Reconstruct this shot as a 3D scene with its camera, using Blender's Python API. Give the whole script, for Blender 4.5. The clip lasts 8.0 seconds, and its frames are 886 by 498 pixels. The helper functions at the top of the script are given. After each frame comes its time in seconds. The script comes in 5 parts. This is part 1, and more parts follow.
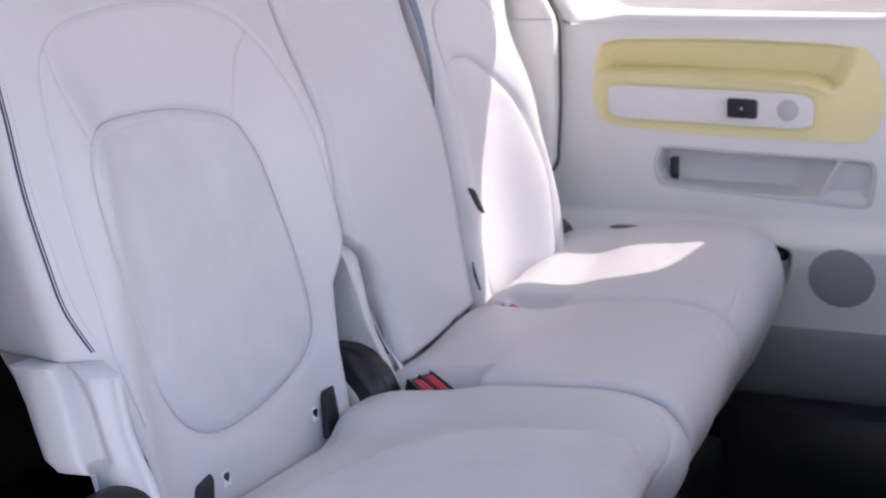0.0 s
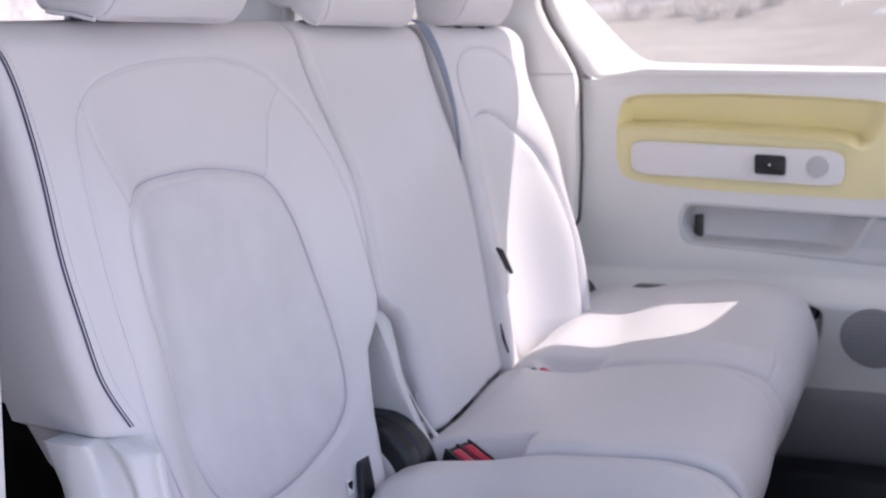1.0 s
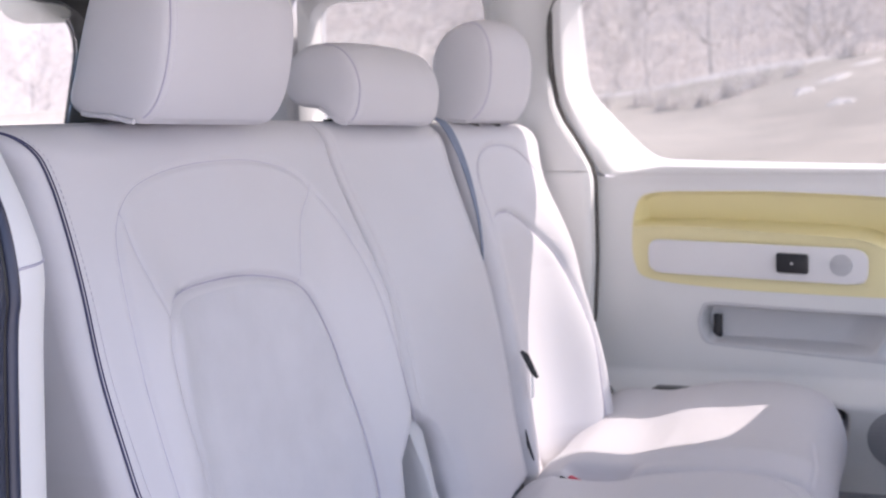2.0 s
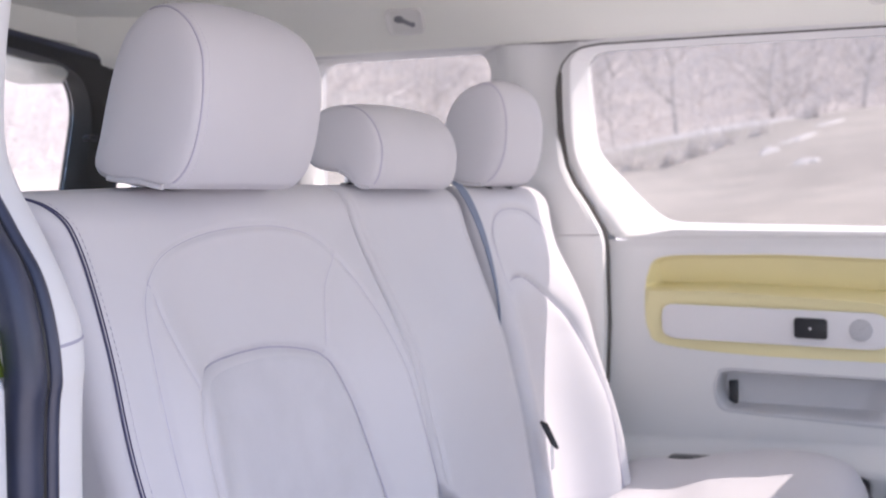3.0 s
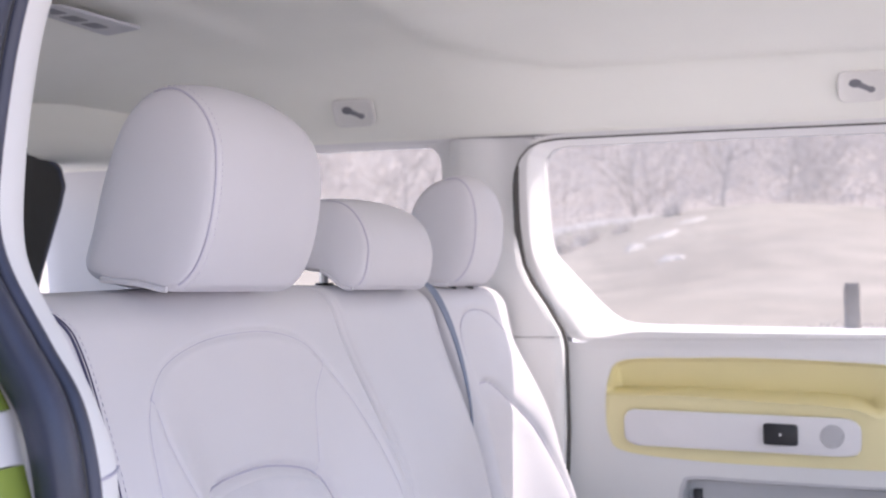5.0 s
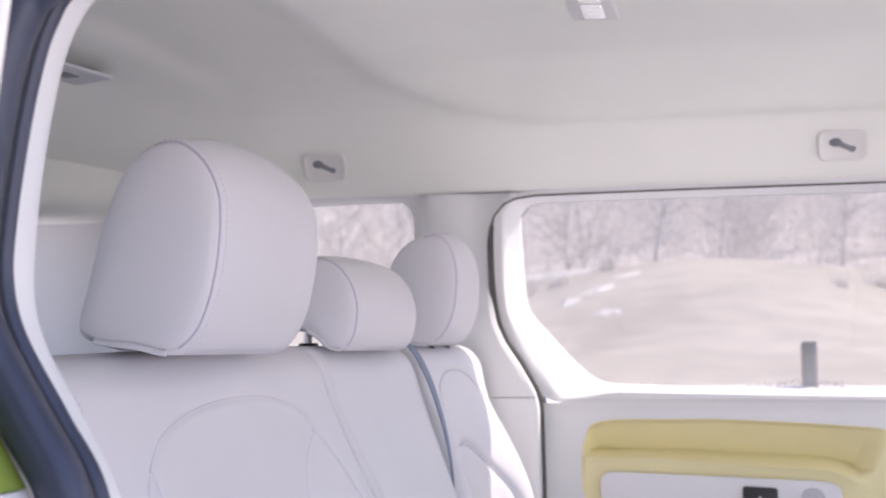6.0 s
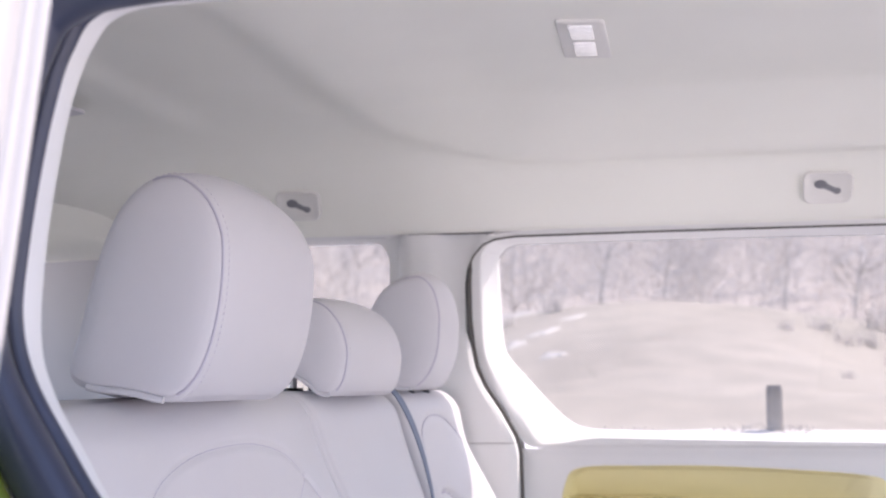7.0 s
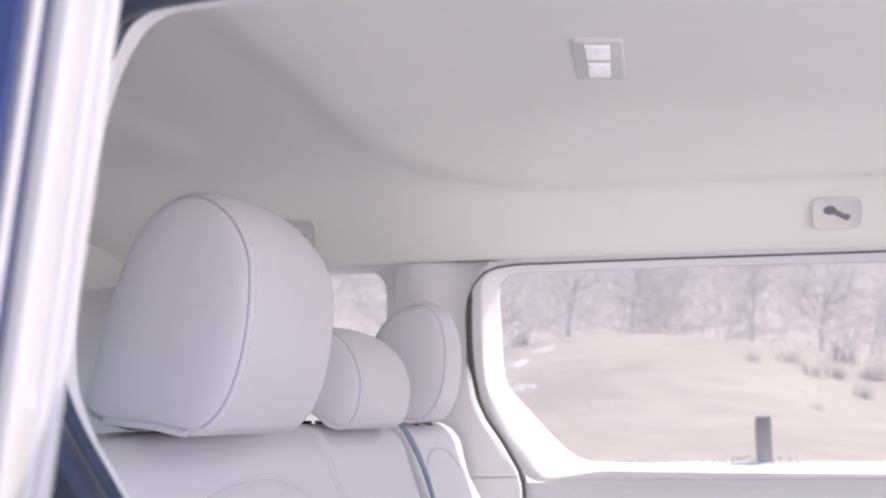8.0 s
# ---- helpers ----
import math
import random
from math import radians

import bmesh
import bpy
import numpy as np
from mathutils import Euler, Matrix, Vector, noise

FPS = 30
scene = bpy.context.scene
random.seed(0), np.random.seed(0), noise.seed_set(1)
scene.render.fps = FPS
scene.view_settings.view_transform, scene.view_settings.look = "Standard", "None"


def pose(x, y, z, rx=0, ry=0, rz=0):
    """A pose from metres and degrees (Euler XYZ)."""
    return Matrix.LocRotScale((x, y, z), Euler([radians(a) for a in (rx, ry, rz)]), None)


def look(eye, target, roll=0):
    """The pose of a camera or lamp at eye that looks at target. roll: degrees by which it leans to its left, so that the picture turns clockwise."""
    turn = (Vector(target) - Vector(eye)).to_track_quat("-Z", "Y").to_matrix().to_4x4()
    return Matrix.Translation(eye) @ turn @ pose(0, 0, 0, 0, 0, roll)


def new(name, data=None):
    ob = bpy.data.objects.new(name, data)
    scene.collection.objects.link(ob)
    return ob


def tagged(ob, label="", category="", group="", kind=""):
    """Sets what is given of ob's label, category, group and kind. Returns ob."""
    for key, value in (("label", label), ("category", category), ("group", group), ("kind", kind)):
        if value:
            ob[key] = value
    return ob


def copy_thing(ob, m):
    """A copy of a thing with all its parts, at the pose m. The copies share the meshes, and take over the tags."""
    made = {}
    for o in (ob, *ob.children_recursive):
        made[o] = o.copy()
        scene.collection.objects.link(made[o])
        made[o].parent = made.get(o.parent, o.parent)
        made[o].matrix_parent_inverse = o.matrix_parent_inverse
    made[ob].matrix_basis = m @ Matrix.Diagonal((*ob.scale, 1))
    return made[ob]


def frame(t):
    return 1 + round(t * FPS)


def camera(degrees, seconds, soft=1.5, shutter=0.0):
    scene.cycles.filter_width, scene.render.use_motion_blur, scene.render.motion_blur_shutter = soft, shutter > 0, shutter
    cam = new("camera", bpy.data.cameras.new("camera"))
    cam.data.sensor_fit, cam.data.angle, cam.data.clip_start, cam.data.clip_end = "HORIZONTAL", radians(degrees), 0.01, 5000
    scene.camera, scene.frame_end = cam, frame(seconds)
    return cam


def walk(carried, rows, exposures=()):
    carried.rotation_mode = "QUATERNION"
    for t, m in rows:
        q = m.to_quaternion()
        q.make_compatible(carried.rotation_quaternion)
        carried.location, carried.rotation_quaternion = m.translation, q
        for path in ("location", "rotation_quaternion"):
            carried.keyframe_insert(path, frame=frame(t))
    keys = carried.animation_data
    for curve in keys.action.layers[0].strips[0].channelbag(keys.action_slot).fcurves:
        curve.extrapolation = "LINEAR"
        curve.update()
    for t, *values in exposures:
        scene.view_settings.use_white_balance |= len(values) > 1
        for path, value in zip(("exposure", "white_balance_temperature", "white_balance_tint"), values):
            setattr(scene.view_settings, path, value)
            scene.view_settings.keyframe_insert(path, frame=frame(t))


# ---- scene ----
cam = camera(34.0, 8.0, soft=1.9)
cam.data.dof.use_dof = True
cam.data.dof.focus_distance, cam.data.dof.aperture_fstop = 1.3, 12.0
PATH = [
    (0, (1.125, -1.368, 1.388), (0.228, 0.387, 1.05), -0.8),
    (0.5, (1.068, -1.357, 1.393), (0.189, 0.413, 1.086), -0.7),
    (1, (1.008, -1.342, 1.392), (0.147, 0.443, 1.124), -0.8),
    (1.5, (0.945, -1.332, 1.4), (0.113, 0.474, 1.186), -0.8),
    (2, (0.89, -1.321, 1.407), (0.078, 0.501, 1.26), -0.9),
    (3.5, (0.745, -1.273, 1.416), (0.013, 0.588, 1.38), -1.0),
    (4, (0.695, -1.254, 1.418), (0.009, 0.625, 1.415), -1.0),
    (4.5, (0.651, -1.239, 1.42), (0.015, 0.657, 1.444), -0.9),
    (5, (0.606, -1.226, 1.425), (0.02, 0.686, 1.487), -0.8),
    (6.5, (0.494, -1.176, 1.438), (0.04, 0.765, 1.602), -0.5),
    (7, (0.463, -1.156, 1.439), (0.045, 0.791, 1.63), -0.5),
    (7.5, (0.433, -1.134, 1.438), (0.041, 0.815, 1.656), -0.6),
    (8, (0.399, -1.11, 1.438), (0.029, 0.841, 1.674), -0.8),
]
walk(cam, [(t, look(eye, target, roll)) for t, eye, target, roll in PATH], exposures=[(0.0, 1.63, 6500, 23), (2.0, 1.65, 6520, 23), (3.5, 1.67, 6510, 23), (5.0, 1.75, 6490, 23), (8.0, 1.74, 6500, 23)])

# ---- light ----
SUN = Vector((0.595, 0.565, 0.955)).normalized()
world = bpy.data.worlds.new("sky")
scene.world = world
world.use_nodes = True
wn = world.node_tree.nodes
sky = wn.new("ShaderNodeTexSky")
sky.sky_type = "NISHITA"
sky.sun_disc = False
sky.sun_elevation = math.asin(SUN.z)
sky.sun_rotation = math.atan2(SUN.x, SUN.y)
sky.air_density, sky.dust_density, sky.ozone_density = 1.0, 1.5, 1.0
world.node_tree.links.new(sky.outputs[0], wn["Background"].inputs[0])
wn["Background"].inputs[1].default_value = 0.115
sun_data = bpy.data.lights.new("sun", "SUN")
sun_data.energy, sun_data.angle, sun_data.color = 2.6, radians(0.5), (1.0, 0.95, 0.88)
sun = new("sun", sun_data)
sun.matrix_world = look((6, 6, 9), Vector((6, 6, 9)) - SUN)

# ---- materials ----


def nodes_of(name):
    m = bpy.data.materials.new(name)
    m.use_nodes = True
    nt = m.node_tree
    return m, nt, nt.nodes["Principled BSDF"]


def surface(name, color, rough=0.5, metal=0.0, var=0.06, scale=6.0, grain=400.0, bump=0.05, dist=0.0006,
            sheen=0.0, coat=0.0, spec=0.5, rvar=0.08):
    """A painted, moulded or covered surface: broad tint changes, fine grain, uneven gloss."""
    m, nt, b = nodes_of(name)
    nd, lk = nt.nodes, nt.links
    geo = nd.new("ShaderNodeTexCoord")
    big, fine = nd.new("ShaderNodeTexNoise"), nd.new("ShaderNodeTexNoise")
    big.inputs["Scale"].default_value, fine.inputs["Scale"].default_value = scale, grain
    big.inputs["Detail"].default_value, fine.inputs["Detail"].default_value = 4.0, 3.0
    lk.new(geo.outputs["Object"], big.inputs["Vector"])
    lk.new(geo.outputs["Object"], fine.inputs["Vector"])
    ramp = nd.new("ShaderNodeValToRGB")
    lo = [max(0.0, c * (1 - var)) for c in color]
    hi = [min(1.0, c * (1 + var)) for c in color]
    ramp.color_ramp.elements[0].position, ramp.color_ramp.elements[1].position = 0.3, 0.7
    ramp.color_ramp.elements[0].color, ramp.color_ramp.elements[1].color = (*lo, 1), (*hi, 1)
    mixf = nd.new("ShaderNodeMath")
    mixf.operation = "MULTIPLY_ADD"
    lk.new(fine.outputs["Fac"], mixf.inputs[0])
    mixf.inputs[1].default_value = 0.25
    shift = nd.new("ShaderNodeMath")
    shift.operation = "SUBTRACT"
    lk.new(big.outputs["Fac"], shift.inputs[0])
    shift.inputs[1].default_value = 0.125
    lk.new(shift.outputs[0], mixf.inputs[2])
    lk.new(mixf.outputs[0], ramp.inputs["Fac"])
    lk.new(ramp.outputs["Color"], b.inputs["Base Color"])
    rr = nd.new("ShaderNodeMapRange")
    rr.inputs["To Min"].default_value, rr.inputs["To Max"].default_value = max(0.02, rough - rvar), min(1.0, rough + rvar)
    lk.new(big.outputs["Fac"], rr.inputs["Value"])
    lk.new(rr.outputs["Result"], b.inputs["Roughness"])
    b.inputs["Metallic"].default_value = metal
    b.inputs["Specular IOR Level"].default_value = spec
    b.inputs["Coat Weight"].default_value = coat
    b.inputs["Sheen Weight"].default_value = sheen
    if bump > 0:
        bp = nd.new("ShaderNodeBump")
        bp.inputs["Strength"].default_value, bp.inputs["Distance"].default_value = bump, dist
        lk.new(fine.outputs["Fac"], bp.inputs["Height"])
        lk.new(bp.outputs["Normal"], b.inputs["Normal"])
    return m


M_LEATHER = surface("white_leatherette", (0.66, 0.645, 0.67), 0.45, var=0.025, scale=5, grain=900, bump=0.12, dist=0.0005)
M_SUEDE = surface("white_suede", (0.65, 0.64, 0.67), 0.9, var=0.05, scale=14, grain=700, bump=0.25, dist=0.0006, sheen=0.25, spec=0.2)
M_STITCH = surface("pale_thread", (0.68, 0.655, 0.71), 0.8, var=0.1)
M_PIPE = surface("navy_piping", (0.06, 0.06, 0.13), 0.5, var=0.15, grain=600)
M_PLASTIC = surface("white_plastic", (0.68, 0.68, 0.69), 0.5, var=0.02, scale=3, grain=1500, bump=0.15, dist=0.0004)
M_TRIM = surface("light_grey_trim", (0.80, 0.795, 0.785), 0.55, var=0.025, scale=2.5, grain=1400, bump=0.2, dist=0.0004)
M_HEAD = surface("woven_headliner", (0.88, 0.88, 0.81), 0.95, var=0.025, scale=3, grain=1100, bump=0.3, dist=0.0006, spec=0.2)
M_YELLOW = surface("pale_yellow_panel", (0.86, 0.775, 0.44), 0.55, var=0.03, scale=4, grain=1300, bump=0.2, dist=0.0004)
M_INSERT = surface("satin_white_insert", (0.775, 0.76, 0.765), 0.35, var=0.015, scale=3, grain=1500, bump=0.05)
M_BLACK = surface("black_plastic", (0.012, 0.012, 0.015), 0.36, var=0.15, scale=20, grain=900, bump=0.1)
# black rubber with the bluish reflections on it tinted into the base colour
M_RUBBER = surface("black_rubber", (0.035, 0.041, 0.072), 0.38, var=0.2, scale=20, grain=700, bump=0.08, spec=0.6)
M_CARPET = surface("black_carpet", (0.012, 0.012, 0.014), 1.0, var=0.3, scale=30, grain=500, bump=0.8, dist=0.003, spec=0.1)
M_RED = surface("red_plastic", (0.55, 0.03, 0.07), 0.4, var=0.05, grain=800, bump=0.03)
M_BELT = surface("blue_grey_webbing", (0.20, 0.24, 0.33), 0.7, var=0.1, scale=60, grain=1500, bump=0.3)
M_CHROME = surface("brushed_steel", (0.6, 0.6, 0.62), 0.25, metal=1.0, var=0.05, bump=0.02)
# one white paint in two tones: darkened for sunlit parts, lightened for the shaded jamb
M_PAINT = surface("white_paint_in_sun", (0.47, 0.46, 0.455), 0.25, var=0.01, scale=2, grain=600, bump=0.01, coat=0.6)
M_PAINT_SHADE = surface("white_paint_in_shade", (0.74, 0.73, 0.72), 0.3, var=0.01, scale=2, grain=600, bump=0.01, coat=0.4)
M_LIME = surface("lime_car_paint", (0.28, 0.36, 0.07), 0.25, var=0.02, scale=2, grain=600, bump=0.01, coat=0.6)
M_GRILLE = surface("grey_speaker_mesh", (0.20, 0.20, 0.22), 0.6, var=0.05, scale=8, grain=1200, bump=0.5, dist=0.001)
M_DARKTRIM = surface("charcoal_trim", (0.035, 0.034, 0.032), 0.6, var=0.1, scale=4, grain=1200, bump=0.2, dist=0.0005)
M_POST = surface("weathered_wood", (0.42, 0.385, 0.35), 0.9, var=0.25, scale=12, grain=90, bump=0.6, dist=0.004)
# bark and twigs lightened beyond real wood: bright distant haze put into their colour
M_BARK = surface("grey_bark", (0.56, 0.53, 0.51), 0.95, var=0.25, scale=3, grain=40, bump=0.6, dist=0.01)
M_CROWN = surface("grey_brown_twigs", (0.58, 0.54, 0.51), 0.95, var=0.2, scale=3, grain=40, bump=0.3)
M_HAZE_TWIG = surface("haze_pale_twigs", (0.70, 0.66, 0.63), 0.95, var=0.2, scale=3, grain=40, bump=0.3)
M_SNOW = surface("old_snow", (0.53, 0.505, 0.475), 0.7, var=0.06, scale=2, grain=30, bump=0.4, dist=0.02)


def perforated(name, color, pitch, hole):
    """A moulded face with a close grid of small dark holes."""
    m, nt, b = nodes_of(name)
    nd, lk = nt.nodes, nt.links
    tc, vo, rp = nd.new("ShaderNodeTexCoord"), nd.new("ShaderNodeTexVoronoi"), nd.new("ShaderNodeValToRGB")
    vo.inputs["Scale"].default_value, vo.inputs["Randomness"].default_value = 1 / pitch, 0.0
    lk.new(tc.outputs["Object"], vo.inputs["Vector"])
    rp.color_ramp.elements[0].position, rp.color_ramp.elements[1].position = hole, hole + 0.12
    rp.color_ramp.elements[0].color = (color[0] * 0.25, color[1] * 0.25, color[2] * 0.25, 1)
    rp.color_ramp.elements[1].color = (*color, 1)
    lk.new(vo.outputs["Distance"], rp.inputs["Fac"])
    lk.new(rp.outputs["Color"], b.inputs["Base Color"])
    b.inputs["Roughness"].default_value = 0.6
    return m


M_PERF = perforated("perforated_grille", (0.34, 0.34, 0.36), 0.0022, 0.15)
M_PERFW = perforated("perforated_white", (0.60, 0.60, 0.62), 0.0024, 0.2)


def glass(name, tint):
    m, nt, b = nodes_of(name)
    b.inputs["Base Color"].default_value = (*tint, 1)
    b.inputs["Transmission Weight"].default_value = 1.0
    b.inputs["Roughness"].default_value = 0.0
    b.inputs["IOR"].default_value = 1.45
    return m


def tinted_pane(name, tint, gloss):
    """Thin tinted glass that dims what is seen and the daylight that comes in alike."""
    m = bpy.data.materials.new(name)
    m.use_nodes = True
    nd, lk = m.node_tree.nodes, m.node_tree.links
    nd.remove(nd["Principled BSDF"])
    clear, shine, both = nd.new("ShaderNodeBsdfTransparent"), nd.new("ShaderNodeBsdfGlossy"), nd.new("ShaderNodeMixShader")
    clear.inputs["Color"].default_value = (*tint, 1)
    shine.inputs["Roughness"].default_value = 0.02
    both.inputs["Fac"].default_value = gloss
    lk.new(clear.outputs[0], both.inputs[1])
    lk.new(shine.outputs[0], both.inputs[2])
    lk.new(both.outputs[0], nd["Material Output"].inputs["Surface"])
    return m


M_GLASS = tinted_pane("window_glass", (0.775, 0.775, 0.765), 0.03)
M_POCKET = surface("grey_pocket_liner", (0.60, 0.60, 0.615), 0.6, var=0.02, scale=3, grain=1400, bump=0.2, dist=0.0004)
M_HOOK = surface("pale_hook_plate", (0.76, 0.75, 0.715), 0.5, var=0.02, grain=1400, bump=0.1)
M_LABEL = surface("white_label", (0.86, 0.86, 0.87), 0.5, var=0.02)
M_SEAL = surface("grey_door_seal", (0.095, 0.09, 0.085), 0.85, var=0.1, grain=700)
M_KICK = surface("grey_kick_plastic", (0.24, 0.24, 0.26), 0.6, var=0.03, scale=3, grain=1400, bump=0.2, dist=0.0004)
M_SEAM = surface("lavender_seam", (0.50, 0.48, 0.56), 0.8, var=0.08)
M_CHANNEL = surface("blue_grey_rubber_channel", (0.03, 0.036, 0.085), 0.5, var=0.1, grain=700)
M_CLEAR = glass("clear_glass", (0.93, 0.93, 0.93))
M_LENS = surface("lamp_lens", (0.78, 0.78, 0.79), 0.25, var=0.05, scale=120, grain=300, bump=0.6, dist=0.002, coat=0.5)
# a faint glow added to make the lenses look brighter
b_lens = M_LENS.node_tree.nodes["Principled BSDF"]
b_lens.inputs["Emission Color"].default_value = (1.0, 0.98, 0.95, 1)
b_lens.inputs["Emission Strength"].default_value = 0.09
# the blue sky mirrored in the side glass, painted as a dull dark-blue base
m_dark, _, b_dark = nodes_of("glass_with_sky_blue")
b_dark.inputs["Base Color"].default_value = (0.035, 0.05, 0.13, 1)
b_dark.inputs["Roughness"].default_value = 0.25
b_dark.inputs["Specular IOR Level"].default_value = 0.15
M_SKYGLASS = m_dark


def meadow():
    """Dry winter grass with paler and darker patches and thin old snow."""
    m, nt, b = nodes_of("dry_grass")
    nd, lk = nt.nodes, nt.links
    geo = nd.new("ShaderNodeNewGeometry")
    n1, n2, n3 = (nd.new("ShaderNodeTexNoise") for _ in range(3))
    for n, s, d in ((n1, 0.12, 5), (n2, 1.3, 4), (n3, 14.0, 3)):
        n.inputs["Scale"].default_value, n.inputs["Detail"].default_value = s, d
        lk.new(geo.outputs["Position"], n.inputs["Vector"])
    r1 = nd.new("ShaderNodeValToRGB")
    r1.color_ramp.elements[0].position, r1.color_ramp.elements[1].position = 0.40, 0.60
    r1.color_ramp.elements[0].color, r1.color_ramp.elements[1].color = (0.405, 0.375, 0.332, 1), (0.462, 0.431, 0.385, 1)
    lk.new(n1.outputs["Fac"], r1.inputs["Fac"])
    r2 = nd.new("ShaderNodeValToRGB")
    r2.color_ramp.elements[0].position, r2.color_ramp.elements[1].position = 0.38, 0.66
    r2.color_ramp.elements[0].color, r2.color_ramp.elements[1].color = (0.91, 0.91, 0.91, 1), (1.06, 1.05, 1.04, 1)
    lk.new(n2.outputs["Fac"], r2.inputs["Fac"])
    mx = nd.new("ShaderNodeMix")
    mx.data_type, mx.blend_type = "RGBA", "MULTIPLY"
    mx.inputs["Factor"].default_value = 1.0
    lk.new(r1.outputs["Color"], mx.inputs["A"])
    lk.new(r2.outputs["Color"], mx.inputs["B"])
    # leaf litter under the woods beyond the crest
    sep, edge = nd.new("ShaderNodeSeparateXYZ"), nd.new("ShaderNodeMapRange")
    lk.new(geo.outputs["Position"], sep.inputs[0])
    edge.inputs["From Min"].default_value, edge.inputs["From Max"].default_value = 46.0, 56.0
    lk.new(sep.outputs["Y"], edge.inputs["Value"])
    r4 = nd.new("ShaderNodeValToRGB")
    r4.color_ramp.elements[0].position, r4.color_ramp.elements[1].position = 0.36, 0.66
    r4.color_ramp.elements[0].color, r4.color_ramp.elements[1].color = (0.48, 0.44, 0.41, 1), (0.57, 0.525, 0.49, 1)
    lk.new(n2.outputs["Fac"], r4.inputs["Fac"])
    mw = nd.new("ShaderNodeMix")
    mw.data_type = "RGBA"
    lk.new(edge.outputs["Result"], mw.inputs["Factor"])
    lk.new(mx.outputs["Result"], mw.inputs["A"])
    lk.new(r4.outputs["Color"], mw.inputs["B"])
    # unseen ground round the van, made pale as gravel to bounce light inside
    near, r5 = nd.new("ShaderNodeMapRange"), nd.new("ShaderNodeValToRGB")
    near.inputs["From Min"].default_value, near.inputs["From Max"].default_value = 5.0, 9.0
    lk.new(sep.outputs["Y"], near.inputs["Value"])
    r5.color_ramp.elements[0].color, r5.color_ramp.elements[1].color = (0.60, 0.575, 0.545, 1), (0.75, 0.72, 0.69, 1)
    lk.new(n3.outputs["Fac"], r5.inputs["Fac"])
    mg = nd.new("ShaderNodeMix")
    mg.data_type = "RGBA"
    lk.new(near.outputs["Result"], mg.inputs["Factor"])
    lk.new(r5.outputs["Color"], mg.inputs["A"])
    lk.new(mw.outputs["Result"], mg.inputs["B"])
    lk.new(mg.outputs["Result"], b.inputs["Base Color"])
    b.inputs["Roughness"].default_value = 1.0
    b.inputs["Specular IOR Level"].default_value = 0.1
    bp = nd.new("ShaderNodeBump")
    bp.inputs["Strength"].default_value, bp.inputs["Distance"].default_value = 0.25, 0.02
    lk.new(n3.outputs["Fac"], bp.inputs["Height"])
    lk.new(bp.outputs["Normal"], b.inputs["Normal"])
    return m


M_GRASS = meadow()

# ---- mesh helpers ----


def finish(bm, name, material, smooth=True, angle=40):
    bmesh.ops.remove_doubles(bm, verts=bm.verts, dist=1e-6)
    bmesh.ops.recalc_face_normals(bm, faces=bm.faces)
    me = bpy.data.meshes.new(name)
    bm.to_mesh(me)
    bm.free()
    me.materials.append(material)
    if smooth:
        me.shade_smooth()
        me.set_sharp_from_angle(angle=radians(angle))
    return me


def part(name, bm, material, parent=None, label="", smooth=True, angle=40):
    ob = new(name, finish(bm, name, material, smooth, angle))
    ob.parent = parent
    if label:
        tagged(ob, label)
    return ob


def thing(name, label, category, group="", kind="", at=(0, 0, 0)):
    ob = new(name)
    ob.location = at
    ob.empty_display_size = 0.05
    return tagged(ob, label, category, group, kind)


def loft(rings, cap=True, closed=True):
    """A skin over rings of equally many points."""
    bm = bmesh.new()
    rows = [[bm.verts.new(p) for p in r] for r in rings]
    n = len(rows[0])
    for a, b in zip(rows, rows[1:]):
        for i in range(n if closed else n - 1):
            j = (i + 1) % n
            bm.faces.new((a[i], a[j], b[j], b[i]))
    if cap and closed:
        bm.faces.new(rows[0][::-1])
        bm.faces.new(rows[-1])
    return bm


def merge(*bms):
    out = bmesh.new()
    for b in bms:
        me = bpy.data.meshes.new("tmp")
        b.to_mesh(me)
        b.free()
        out.from_mesh(me)
        bpy.data.meshes.remove(me)
    return out


def smooth_path(points, n, closed=False):
    """Catmull-Rom through the points, n steps a span."""
    pts = [Vector(p) for p in points]
    out, m = [], len(pts)
    for i in range(m if closed else m - 1):
        p = [pts[(i + d) % m] if closed else pts[min(max(i + d, 0), m - 1)] for d in (-1, 0, 1, 2)]
        for s in range(n):
            t = s / n
            out.append(0.5 * (2 * p[1] + (p[2] - p[0]) * t + (2 * p[0] - 5 * p[1] + 4 * p[2] - p[3]) * t * t
                              + (3 * p[1] - p[0] - 3 * p[2] + p[3]) * t ** 3))
    if not closed:
        out.append(pts[-1])
    return out


def tube(path, radius, sides=10, closed=False, flat=1.0, up=None):
    """A round or flattened rod along a path; radius may be a list."""
    pts = [Vector(p) for p in path]
    rings, n = [], len(pts)
    side = None
    for i, p in enumerate(pts):
        a, b = (pts[i - 1], pts[(i + 1) % n]) if closed else (pts[max(i - 1, 0)], pts[min(i + 1, n - 1)])
        d = (b - a).normalized()
        if up is not None:
            side = d.cross(Vector(up)).normalized()
        elif side is None:
            side = d.orthogonal().normalized()
        else:
            side = (side - d * side.dot(d)).normalized()
        other = d.cross(side)
        r = radius[i] if isinstance(radius, (list, tuple)) else radius
        rings.append([p + side * r * math.cos(t) + other * r * flat * math.sin(t)
                      for t in (2 * math.pi * k / sides for k in range(sides))])
    if closed:
        rings.append(rings[0])
        return loft(rings, cap=False)
    return loft(rings)


